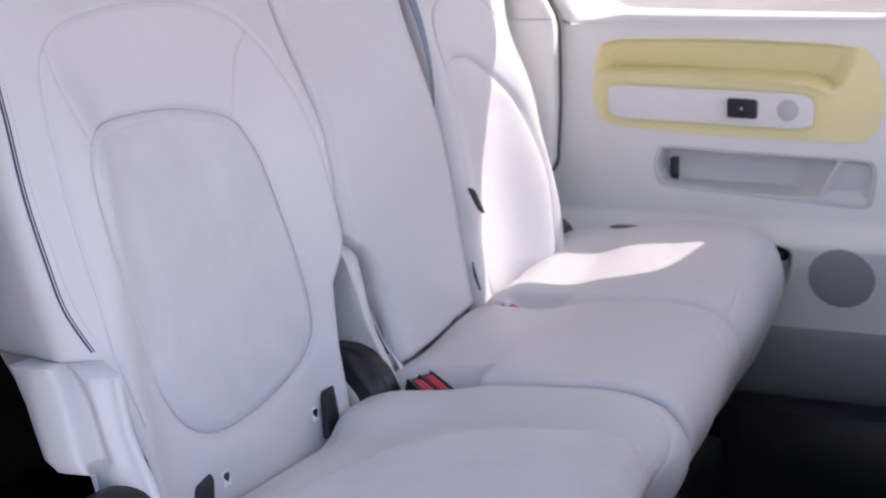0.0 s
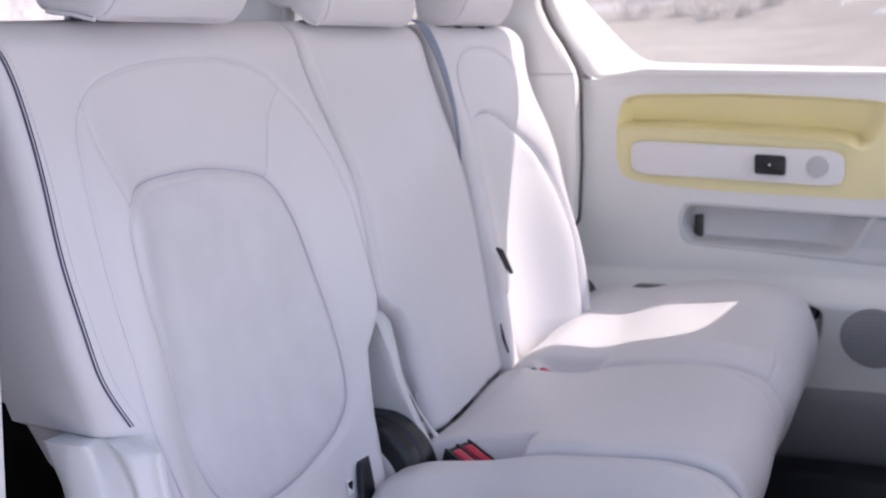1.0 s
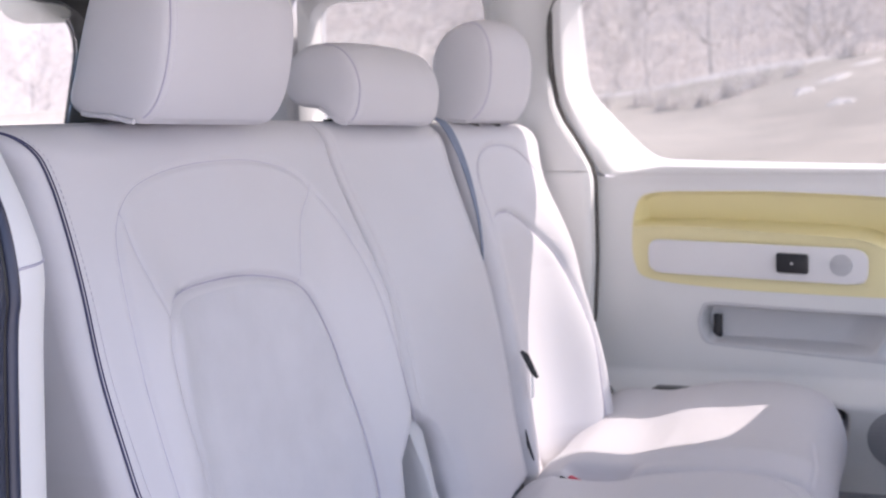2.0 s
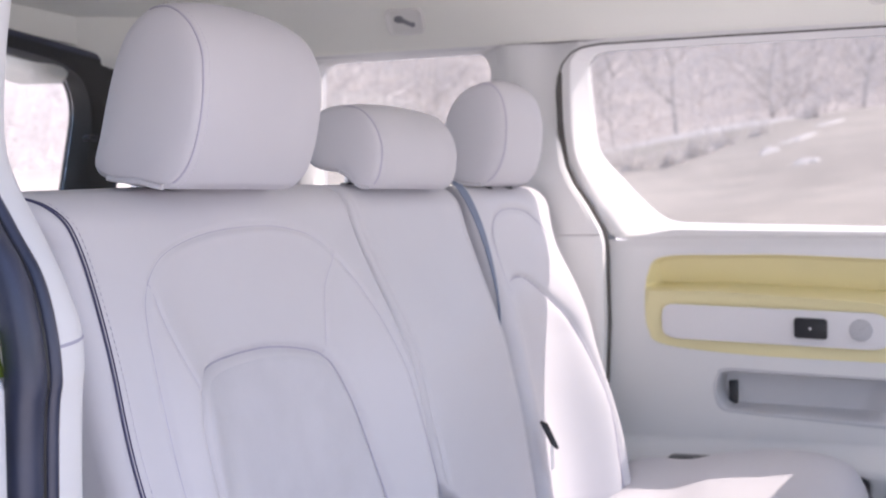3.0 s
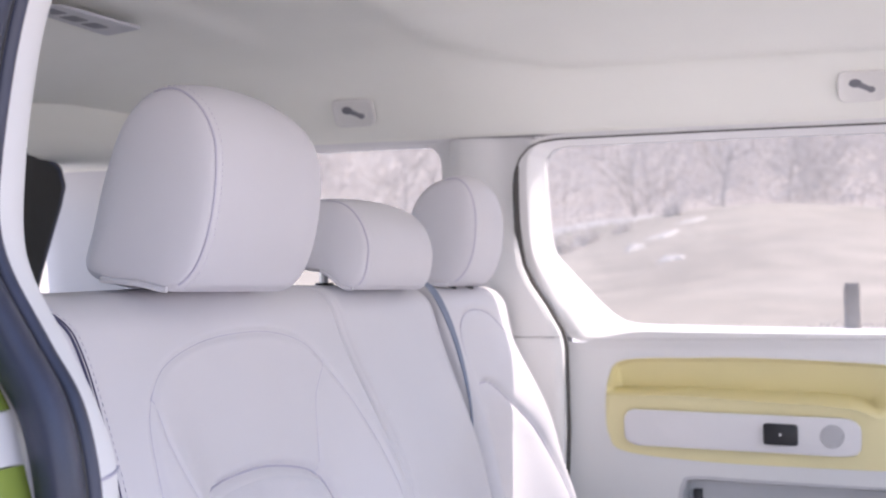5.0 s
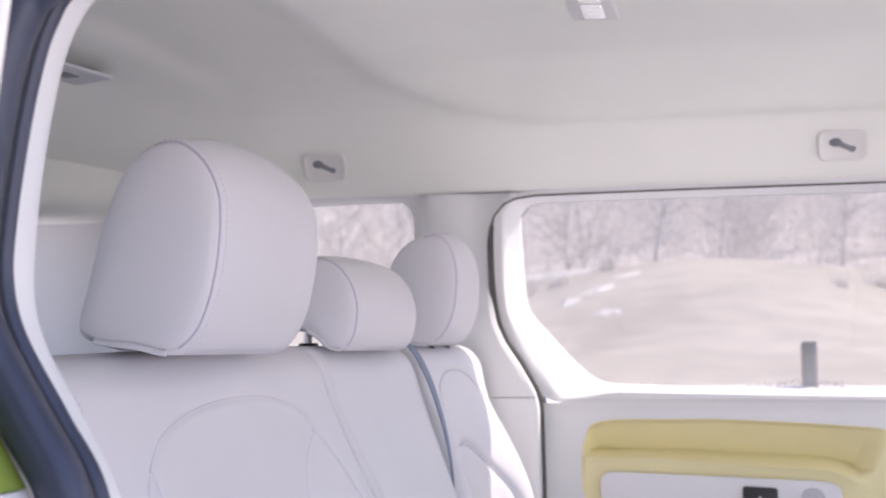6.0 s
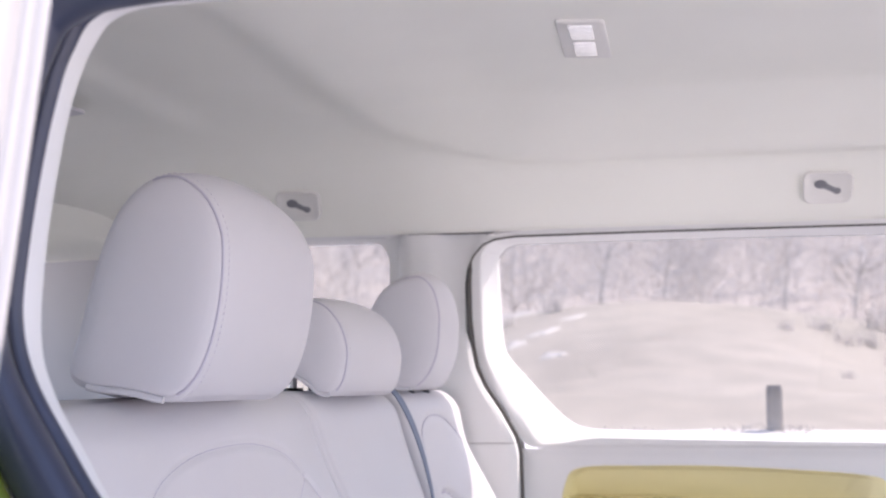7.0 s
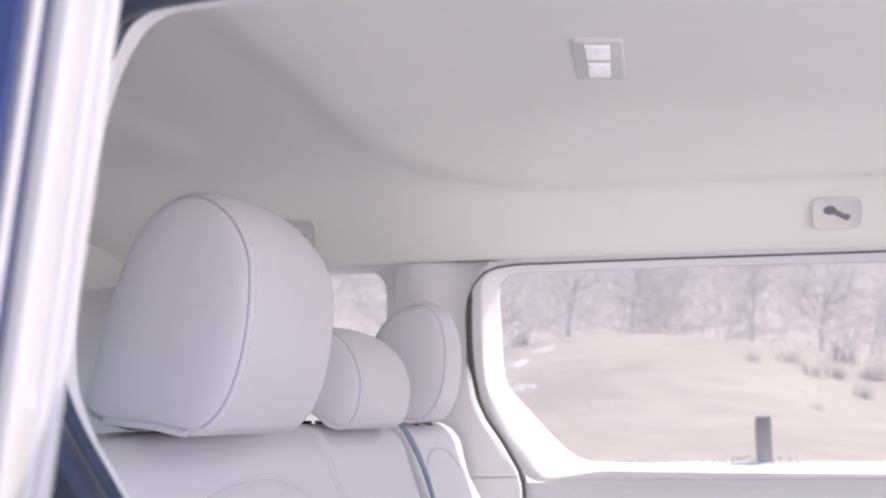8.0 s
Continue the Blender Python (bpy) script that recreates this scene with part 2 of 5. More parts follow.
def block(x0, x1, y0, y1, z0, z1, bevel=0.004, seg=2):
    bm = bmesh.new()
    bmesh.ops.create_cube(bm, size=1)
    for v in bm.verts:
        v.co = Vector(((x0 + x1) / 2 + v.co.x * (x1 - x0), (y0 + y1) / 2 + v.co.y * (y1 - y0), (z0 + z1) / 2 + v.co.z * (z1 - z0)))
    if bevel > 0:
        bmesh.ops.bevel(bm, geom=bm.edges, offset=bevel, segments=seg, affect="EDGES", profile=0.5)
    return bm


def round_outline(corners, radius, seg=6):
    """2D corners with rounded angles; radius one number or one a corner."""
    out, n = [], len(corners)
    for i in range(n):
        p, a, b = Vector(corners[i]), Vector(corners[i - 1]), Vector(corners[(i + 1) % n])
        r = radius[i] if isinstance(radius, (list, tuple)) else radius
        r = min(r, 0.48 * (a - p).length, 0.48 * (b - p).length)
        s, e = p + (a - p).normalized() * r, p + (b - p).normalized() * r
        for k in range(seg + 1):
            t = k / seg
            out.append((1 - t) ** 2 * s + 2 * t * (1 - t) * p + t * t * e)
    return out


def resample(loop, n):
    """A closed 2D loop at n even steps."""
    pts = [Vector(p) for p in loop]
    pts.append(pts[0])
    d = [0.0]
    for a, b in zip(pts, pts[1:]):
        d.append(d[-1] + (b - a).length)
    out, j = [], 0
    for k in range(n):
        s = d[-1] * k / n
        while d[j + 1] < s:
            j += 1
        out.append(pts[j].lerp(pts[j + 1], (s - d[j]) / max(d[j + 1] - d[j], 1e-9)))
    return out


def plate(outline, place, thick, edge=0.003, steps=3):
    """A flat piece with softened front edge. place(a, b, h) gives the point at outline (a, b) and height h."""
    c = sum((Vector(p) for p in outline), Vector((0, 0))) / len(outline)
    rings = [[place(p.x, p.y, 0.0) for p in outline]]
    for k in range(steps + 1):
        t = k / steps * math.pi / 2
        inset, h = edge * (1 - math.cos(t)), thick - edge + edge * math.sin(t)
        rings.append([place(*(p + (c - p).normalized() * inset), h) for p in outline])
    return loft(rings)


def smoothstep(a, b, x):
    t = np.clip((x - a) / (b - a), 0.0, 1.0)
    return t * t * (3 - 2 * t)


def dist_to(poly, Y, Z, closed=True):
    """Distance of points to a polyline, and whether they lie inside it when closed."""
    P = np.array([(p[0], p[1]) for p in poly])
    Q = np.roll(P, -1, axis=0) if closed else P[1:]
    P = P if closed else P[:-1]
    best, inside = np.full(Y.shape, 9.0), np.zeros(Y.shape, bool)
    for (ax, az), (bx, bz) in zip(P, Q):
        dx, dz = bx - ax, bz - az
        t = np.clip(((Y - ax) * dx + (Z - az) * dz) / (dx * dx + dz * dz + 1e-12), 0, 1)
        best = np.minimum(best, np.hypot(Y - ax - t * dx, Z - az - t * dz))
        if closed:
            cross = (az > Z) != (bz > Z)
            with np.errstate(divide="ignore", invalid="ignore"):
                inside ^= cross & (Y < (bx - ax) * (Z - az) / (bz - az + 1e-15) + ax)
    return best, inside


def from_grid(P, closed_u=False):
    """Quads over an array of points (rows, columns, 3)."""
    r, c = P.shape[:2]
    idx = np.arange(r * c).reshape(r, c)
    if closed_u:
        idx = np.concatenate([idx, idx[:, :1]], axis=1)
    f = np.stack([idx[:-1, :-1], idx[:-1, 1:], idx[1:, 1:], idx[1:, :-1]], axis=-1).reshape(-1, 4)
    me = bpy.data.meshes.new("tmp")
    me.from_pydata(P.reshape(-1, 3).tolist(), [], f.tolist())
    bm = bmesh.new()
    bm.from_mesh(me)
    bpy.data.meshes.remove(me)
    return bm

# ---- the van: floor, headliner, walls ----


def on_door(x, z):
    """The inner face of the far sliding door."""
    x, z = np.asarray(x, float), np.asarray(z, float)
    y = 1.150 + 0.0 * x
    y = y - 0.034 * smoothstep(1.005, 0.950, z) + 0.048 * np.clip((0.965 - z) / 0.17, 0, 1)
    y = y - 0.006 * np.exp(-((z - 1.345) / 0.012) ** 2)
    return y


def sheet(xl, xr, z0, z1, face, nx, nz, depth, round_l=0.0, round_r=0.0):
    """A trim panel between two edges that may vary with height, its edges turned outwards by depth."""
    z = np.linspace(z0, z1, nz)
    L, R = xl(z)[:, None], xr(z)[:, None]
    u = np.linspace(0, 1, nx)[None, :]
    X, Z = L + (R - L) * u, np.repeat(z[:, None], nx, 1)
    Y = face(X, Z)
    for e, r in ((X - L, round_l), (R - X, round_r)):
        if r > 0:
            q = np.clip(1 - e / r, 0, 1)
            Y = Y + r * (1 - np.sqrt(np.clip(1 - q * q, 0, 1)))
    F = np.stack([X, Y, Z], -1)
    A, B = F[:, :1].copy(), F[:, -1:].copy()
    A[:, :, 1], B[:, :, 1] = A[:, :, 1] + depth, B[:, :, 1] + depth
    P = np.concatenate([A, F, B], 1)
    bm = from_grid(P, closed_u=True)
    bm.verts.ensure_lookup_table()
    n = P.shape[1]
    bm.faces.new([bm.verts[i] for i in range(n)])
    bm.faces.new([bm.verts[(nz - 1) * n + i] for i in range(n)])
    return bm


const = lambda v: (lambda z: np.full_like(np.asarray(z, float), v))

floor = tagged(part("floor", block(-0.92, 1.9, -0.55, 1.22, 0.40, 0.50, 0.01), M_CARPET), "black carpeted van floor", "floor", kind="structure")
part("door_sill", block(0.16, 1.9, -0.60, -0.50, 0.36, 0.505, 0.02), M_DARKTRIM, floor, "charcoal step edge")
part("far_sill", block(-0.10, 1.9, 1.085, 1.235, 0.49, 0.672, 0.012), M_BLACK, floor, "black door sill")

# unseen board, added so that sunlight bounces from it onto the rear headliner
bounce_board = tagged(part("bounce_board", block(-0.90, -0.22, 0.20, 1.10, 0.905, 0.93, 0.008), M_TRIM), "plain unseen pale board added behind the seats to bounce sunlight up", "floor", kind="structure")

# headliner: a shallow tub with a raised middle field, lower towards the tailgate
ys = np.concatenate([np.linspace(-0.405, -0.25, 36), np.linspace(-0.245, 0.955, 70), np.linspace(0.96, 1.116, 36)])
xs = np.concatenate([np.linspace(-0.90, 0.75, 130), np.linspace(0.78, 1.9, 20)])
prof_y = np.array([0.0, 0.012, 0.030, 0.052, 0.085, 0.125, 0.185, 0.32, 0.76])
prof_z = np.array([1.684, 1.694, 1.718, 1.752, 1.778, 1.797, 1.813, 1.832, 1.842])
Xc, Yc = np.meshgrid(xs, ys, indexing="ij")
edge = np.minimum(Yc + 0.405, 1.116 - Yc)
edge = 0.5 * (np.interp(edge + 0.008, prof_y, prof_z) + np.interp(np.maximum(edge - 0.008, 0), prof_y, prof_z))
Zc = edge - 0.085 * smoothstep(-0.40, -0.88, Xc) * smoothstep(1.68, 1.80, edge)
e1, e2 = np.minimum(Yc + 0.405, 1.116 - Yc), Xc + 0.205
g1, g2 = np.maximum(0.34 - e1, 0), np.maximum(0.34 - e2, 0)
corner = 0.34 - np.hypot(g1, g2)
along = g1 / (g1 + g2 + 1e-6)
crease = sum(np.interp(corner + k, [0.091, 0.138, 0.34], [0.0, 1.0, 0.0]) for k in np.linspace(-0.022, 0.022, 9)) / 9 * (0.027 * along ** 2 + 0.011 * (1 - along))
field = smoothstep(0.12, 0.34, corner)
Zc = Zc - 0.026 * smoothstep(-0.22, -0.40, Yc)
Zc = Zc - crease + 0.010 * field - 0.010 * smoothstep(-0.30, -0.36, Xc) * smoothstep(0.2, 0.35, np.minimum(Yc + 0.405, 1.116 - Yc))
top = np.stack([Xc, Yc, Zc], -1)
ceiling = tagged(part("ceiling", merge(from_grid(top)), M_HEAD, angle=80), "pale grey woven headliner of the van", "ceiling", kind="structure")


def ceiling_z(x, y):
    e = min(y + 0.405, 1.116 - y)
    return float(np.interp(e, prof_y, prof_z)) + 0.014


roof_rings = []
for x in np.linspace(-1.0, 2.0, 12):
    row = []
    for t in np.linspace(0, 1, 25):
        y = -0.504 + 1.644 * t
        s = abs(2 * t - 1)
        row.append((x, y, 1.905 - 0.20 * s ** 5))
    for t in np.linspace(1, 0, 25):
        y = -0.504 + 1.644 * t
        s = abs(2 * t - 1)
        row.append((x, y, 1.885 - 0.20 * s ** 5))
    roof_rings.append(row)
tagged(part("roof", loft(roof_rings), M_PAINT), "white painted van roof", "roof", kind="structure")

# unseen partition, added to keep front light off the lower door and floor
front_blocker = tagged(part("front_blocker", block(0.995, 1.035, -0.34, 1.08, 0.502, 1.08, 0.02), M_KICK), "plain unseen grey low partition added to block light from the front", "wall", kind="structure")
# unseen sides and pillar ahead of the doorway, added to cut the light there
for y0, y1 in ((-0.56, -0.47), (1.13, 1.22)):
    side_blocker = thing("side_blocker", "plain unseen pale side added ahead to block light, open above", "car door", kind="structure")
    part("door_body", block(1.262, 1.90, y0, y1, 0.40, 1.30, 0.02), M_TRIM, side_blocker)
part("pillar_blocker", block(1.13, 1.255, -0.56, -0.47, 0.40, 1.70, 0.02), M_TRIM, front_blocker, "unseen pale pillar added ahead of the open doorway to block light")

# far wall behind the door: C-pillar, field under the quarter window, D-pillar
door_edge_z = [0.50, 0.92, 1.00, 1.045, 1.09, 1.20, 1.337, 1.36, 1.402, 1.44, 1.47, 1.53, 1.60, 1.64, 1.665, 1.685]
door_edge_x = [-0.10, -0.09, -0.02, 0.065, 0.094, 0.099, 0.097, 0.091, 0.068, 0.043, 0.030, 0.019, 0.018, 0.024, 0.037, 0.060]
door_edge = lambda z: np.interp(z, door_edge_z, door_edge_x)
wall_far = thing("wall_far", "pale grey trimmed van side with quarter window", "wall", kind="structure")
part("upper_pillar_trim", sheet(const(-0.107), lambda z: door_edge(z) - 0.004, 1.3524, 1.686, lambda X, Z: 1.1145 - 0.014 * smoothstep(-0.05, 0.03, X) * smoothstep(1.56, 1.46, Z) + 0.014 * smoothstep(-0.06, 0.0, X) * smoothstep(1.50, 1.58, Z), 24, 60, 0.09, 0.035, 0.006), M_TRIM, wall_far)
part("lower_pillar_trim", sheet(const(-0.107), lambda z: door_edge(z) - 0.0038, 0.50, 1.3512, lambda X, Z: 1.108 - 0.008 * smoothstep(-0.05, 0.03, X) + 0.002 * smoothstep(1.34, 1.3505, Z), 24, 90, 0.09, 0.02, 0.006), M_TRIM, wall_far)
part("lower_side_trim", sheet(const(-0.90), const(-0.109), 0.50, 1.40, lambda X, Z: 1.112 + 0.02 * smoothstep(1.36, 1.40, Z), 20, 30, 0.09), M_TRIM, wall_far)
# the rear pillar takes a darker grey than the other trims for its shade
part("rear_pillar_trim", sheet(const(-0.90), const(-0.50), 1.402, 1.695, lambda X, Z: 1.112 + 0.15 * (1.695 - Z) * smoothstep(-0.52, -0.66, X), 20, 30, 0.09, 0.01, 0.04), M_POCKET, wall_far, "rear pillar trim with its shade put into a darker grey")
corner_plan = smooth_path([(-0.90, 0.74), (-0.825, 0.755), (-0.775, 0.815), (-0.722, 0.905), (-0.665, 0.99), (-0.605, 1.055), (-0.55, 1.095), (-0.50, 1.125)], 6)
rows = []
for z, k in ((1.80, 0.0), (1.73, 0.0), (1.70, 0.01), (1.685, 0.03), (1.672, 0.07), (1.664, 0.13), (1.660, 0.22)):
    rows.append([(p.x + (-0.90 - p.x) * k, p.y + (1.125 - p.y) * k, z - 0.024 * smoothstep(-0.72, -0.82, p.x)) for p in corner_plan] + [(-0.90, 1.125, z)])
part("hinge_cover", loft(rows), M_HEAD, wall_far, "rounded pale hinge cover", angle=80)
part("trim_lip", tube([(-0.89, 1.107, 1.664), (-0.70, 1.107, 1.664), (-0.60, 1.107, 1.669), (-0.505, 1.109, 1.676)], 0.007, 10), M_HEAD, wall_far, "rounded lip along the pillar top")
window_1 = thing("window_1", "far rear quarter window of clear glass", "window", kind="structure")
q_out = round_outline([(-0.50, 1.402), (-0.085, 1.402), (-0.085, 1.690), (-0.50, 1.692)], 0.003, 6)
q_in = round_outline([(-0.485, 1.42), (-0.122, 1.42), (-0.122, 1.682), (-0.485, 1.680)], 0.045, 6)
part("window_frame", loft([[(p.x, 1.128, p.y) for p in q_out], [(p.x, 1.150, p.y) for p in q_in], [(p.x, 1.20, p.y) for p in q_in]], cap=False), M_TRIM, window_1)
pane = part("pane", plate(q_in, lambda a, b, h: Vector((a, 1.196 - h, b)), 0.004, 0.001), M_GLASS, window_1, smooth=False)
part("outer_trim", block(-0.95, -0.10, 1.222, 1.26, 0.35, 1.405, 0.02), M_PAINT, wall_far, "white painted body side")

# near wall, behind the open doorway
wall_near = thing("wall_near", "pale grey trimmed van side behind the open doorway", "wall", kind="structure")
part("lower_side_trim", sheet(const(-0.90), const(0.07), 0.50, 1.40, lambda X, Z: -0.49 + 0.0 * X, 16, 12, 0.085), M_TRIM, wall_near, "pale lower side trim")
part("rear_pillar_trim", sheet(const(-0.90), const(-0.66), 1.402, 1.695, lambda X, Z: -0.49 + 0.0 * X, 8, 8, 0.085), M_TRIM, wall_near)
part("pillar_trim", sheet(const(-0.10), lambda z: np.interp(z, [1.40, 1.462, 1.525, 1.613, 1.695], [0.088, 0.062, 0.065, 0.082, 0.11]), 1.402, 1.695, lambda X, Z: -0.47 + 0.0 * X, 10, 24, 0.068), M_TRIM, wall_near)
window_2 = thing("window_2", "near rear quarter window of clear glass", "window", kind="structure")
n_in = round_outline([(-0.655, 1.41), (-0.105, 1.41), (-0.105, 1.690), (-0.655, 1.690)], 0.045, 6)
n_pane = part("pane", plate(n_in, lambda a, b, h: Vector((a, -0.47 + h, b)), 0.004, 0.001), M_CLEAR, window_2, smooth=False)
n_pane.visible_shadow = False

# tailgate with its window
tailgate = thing("wall_rear", "charcoal tailgate with a wide rear window", "tailgate", kind="structure")


def on_gate(y, z, h):
    return Vector((-0.80 - 0.10 * (1.70 - z) * 0.5 + h, y, z))


g_out = resample(round_outline([(-0.47, 0.50), (1.13, 0.50), (0.865, 1.34), (1.000, 1.640), (0.915, 1.676), (0.36, 1.722), (-0.33, 1.712), (-0.42, 1.655)], [0.02, 0.02, 0.2, 0.11, 0.03, 0.2, 0.06, 0.05], 6), 160)
g_in = resample(round_outline([(-0.24, 1.12), (0.76, 1.12), (0.835, 1.44), (0.868, 1.60), (0.825, 1.662), (0.36, 1.70), (-0.26, 1.685), (-0.30, 1.63)], [0.05, 0.05, 0.1, 0.05, 0.05, 0.2, 0.05, 0.05], 6), 160)
part("gate_panel", loft([[on_gate(p.x, p.y, 0.03) for p in g_out], [on_gate(p.x * 0.985 + 0.006, p.y * 0.99 + 0.013, 0.045) for p in g_out],
                         [on_gate(*(q * 0.93 + p * 0.07), 0.03) for p, q in zip(g_out, g_in)], [on_gate(p.x, p.y, 0.012) for p in g_in], [on_gate(p.x, p.y, -0.02) for p in g_in]], cap=False), M_DARKTRIM, tailgate)
g_pane = part("pane", plate(g_in, lambda a, b, h: on_gate(a, b, -0.012 + h), 0.004, 0.001), M_CLEAR, tailgate, smooth=False)
g_pane.visible_shadow = False
part("window_stop", block(-0.79, -0.772, 0.852, 0.880, 1.533, 1.543, 0.003), M_BLACK, tailgate, "black rubber stop")
rim = [on_gate(p.x, p.y, 0.038) for p in g_out]
part("gate_seal", tube(rim, 0.008, 8, closed=True), M_RUBBER, tailgate)
part("rear_header", loft([[(x, y, z) for y, z in [(1.13 - 1.55 * t, 1.682 + 0.03 * math.sin(math.pi * t)) for t in np.linspace(0, 1, 20)] + [(-0.42 + 1.55 * t, 1.78) for t in np.linspace(0, 1, 20)]] for x in (-0.84, -0.785, -0.772)]), M_HEAD, tailgate, "pale rear header trim")
part("outer_skin", block(-0.99, -0.965, -0.5, 1.2, 0.35, 1.28, 0.02), M_PAINT, tailgate, "white painted tailgate skin")

# ---- far sliding door ----
door_1 = thing("door_1", "closed pale grey sliding door with yellow armrest panel", "car door", kind="structure")
YEL = resample(smooth_path([(0.156, 1.235), (0.162, 1.285), (0.188, 1.312), (0.30, 1.3155), (0.417, 1.3145), (0.612, 1.303), (0.655, 1.286), (0.674, 1.239), (0.674, 1.182),
                            (0.655, 1.149), (0.615, 1.139), (0.46, 1.142), (0.316, 1.148), (0.188, 1.162), (0.161, 1.188)], 8, closed=True), 360)
POCKET = resample(smooth_path([(0.273, 1.083), (0.278, 1.112), (0.297, 1.124), (0.40, 1.120), (0.521, 1.115), (0.645, 1.110), (0.667, 1.094), (0.665, 1.043), (0.643, 1.026),
                               (0.524, 1.033), (0.41, 1.041), (0.318, 1.047), (0.284, 1.054)], 8, closed=True), 320)

zz = np.linspace(0.665, 1.342, 320)
xx_l = door_edge(zz) - 0.006
u = np.linspace(0, 1, 460)
X = xx_l[:, None] + (1.05 - xx_l)[:, None] * u[None, :]
Z = np.repeat(zz[:, None], 460, 1)
Y = on_door(X, Z)
q = np.clip(1 - (X - xx_l[:, None]) / 0.006, 0, 1)
Y = Y + 0.005 * q * q + 0.05 * smoothstep(0.80, 0.72, Z)
# a scooped hollow for the release, sharp above and running out downwards
Y = Y + 0.040 * smoothstep(1.0, 0.5, np.hypot((X - 0.503) / 0.032, (Z - 0.940) / np.where(Z > 0.940, 0.018, 0.075)))
for outline, deep in ((YEL, 0.05), (POCKET, 0.075)):
    d, inside = dist_to(outline, X, Z)
    Y = Y + deep * np.where(inside, smoothstep(0.0015, 0.0055, d), 0.0)
part("door_panel", from_grid(np.stack([X, Y, Z], -1)), M_TRIM, door_1, angle=60)

# window surround: from the glass out to the door's edge
GLASS = [(0.086, 1.668), (0.064, 1.656), (0.057, 1.636), (0.056, 1.56), (0.0565, 1.515), (0.064, 1.488), (0.094, 1.451), (0.130, 1.409), (0.160, 1.3815), (0.190, 1.3705), (0.25, 1.3672),
         (0.40, 1.3625), (0.60, 1.357), (0.660, 1.357), (0.690, 1.374), (0.730, 1.45), (0.772, 1.53), (0.818, 1.62), (0.815, 1.656), (0.76, 1.6665), (0.45, 1.670), (0.15, 1.670)]
OUTER = [(0.052, 1.680), (0.030, 1.662), (0.0225, 1.640), (0.0205, 1.56), (0.024, 1.508), (0.0305, 1.475), (0.047, 1.440), (0.072, 1.402), (0.095, 1.355), (0.13, 1.342), (0.22, 1.342),
         (0.40, 1.342), (0.60, 1.342), (0.78, 1.342), (0.92, 1.342), (1.05, 1.40), (1.05, 1.50), (1.05, 1.60), (1.05, 1.684), (0.80, 1.688), (0.45, 1.688), (0.15, 1.688)]
ga = smooth_path([(a, b, 0) for a, b in GLASS], 10, closed=True)
oa = smooth_path([(a, b, 0) for a, b in OUTER], 10, closed=True)
lean_in = lambda z: 0.105 * min(max((z - 1.36) / 0.31, 0.0), 1.0)
rings = [[(o.x, 1.276 - lean_in(o.y), o.y) for o in oa], [(p.x, 1.272 - lean_in(p.y), p.y) for p in ga], [(p.x, 1.250 - lean_in(p.y), p.y) for p in ga]]
for s in np.linspace(0, 1, 40):
    row = []
    for p, o in zip(ga, oa):
        v = p.lerp(o, s)
        # a flat reveal that ends in a ridge: crisp at the pillar and the sill, broad and soft in the lower corner
        low_edge = float(smoothstep(1.50, 1.42, p.y))
        sill = float(smoothstep(0.17, 0.23, p.x)) * low_edge
        soft_corner = low_edge * (1 - sill)
        ridge, bend = 0.55 + 0.17 * soft_corner - 0.22 * sill, 0.14 + 0.32 * soft_corner - 0.04 * sill
        t = s / ridge
        h = t if t < 1 - bend else 1.0 if t > 1 + bend else t - (t - 1 + bend) ** 2 / (4 * bend)
        y_glass = 1.250 - lean_in(p.y)
        y_face = 1.140 - 0.25 * lean_in(v.y)
        yv = y_glass + (y_face - y_glass) * min(h, 1.0)
        low = float(smoothstep(1.40, 1.345, v.y))
        yv += low * float(smoothstep(0.7, 1.0, s)) * (float(on_door(v.x, v.y)) - y_face)
        row.append((v.x, yv, v.y))
    rings.append(row)
part("window_surround", loft(rings, cap=False), M_TRIM, door_1, angle=70)
part("pane", plate([Vector((p.x, p.y)) for p in ga], lambda a, b, h: Vector((a, 1.262 - lean_in(b) - h, b)), 0.004, 0.001), M_GLASS, door_1, smooth=False)
part("outer_skin", block(-0.10, 1.2, 1.252, 1.28, 0.35, 1.335, 0.015), M_PAINT, door_1, "white painted door skin")
part("front_pillar", block(1.052, 1.25, 1.12, 1.25, 0.50, 1.70, 0.02), M_TRIM, door_1)

# dark seal in the gap round the door
gap = [(float(door_edge(z)) - 0.002, 1.131 - 0.243 * lean_in(z), z) for z in np.linspace(1.0, 1.648, 60)] + [(0.042, 1.108, 1.666), (0.062, 1.109, 1.674), (0.095, 1.110, 1.678), (0.30, 1.110, 1.679), (0.70, 1.110, 1.679), (1.05, 1.110, 1.679)]
# dark tube added behind the seal so the gap shows no lit surfaces
behind = [(x + 0.003, y + 0.022, z) for x, y, z in gap if 1.478 < z < 1.655]
part("gap_filler", tube(behind, 0.0065, 8), M_SEAL, door_1, "dark filler added behind the seal to keep the gap dark")
part("door_seal", tube(gap, [0.0040 if i < 30 else 0.0042 if i < 58 else 0.0016 for i in range(len(gap))], 8), M_SEAL, door_1, "dark rubber door seal")


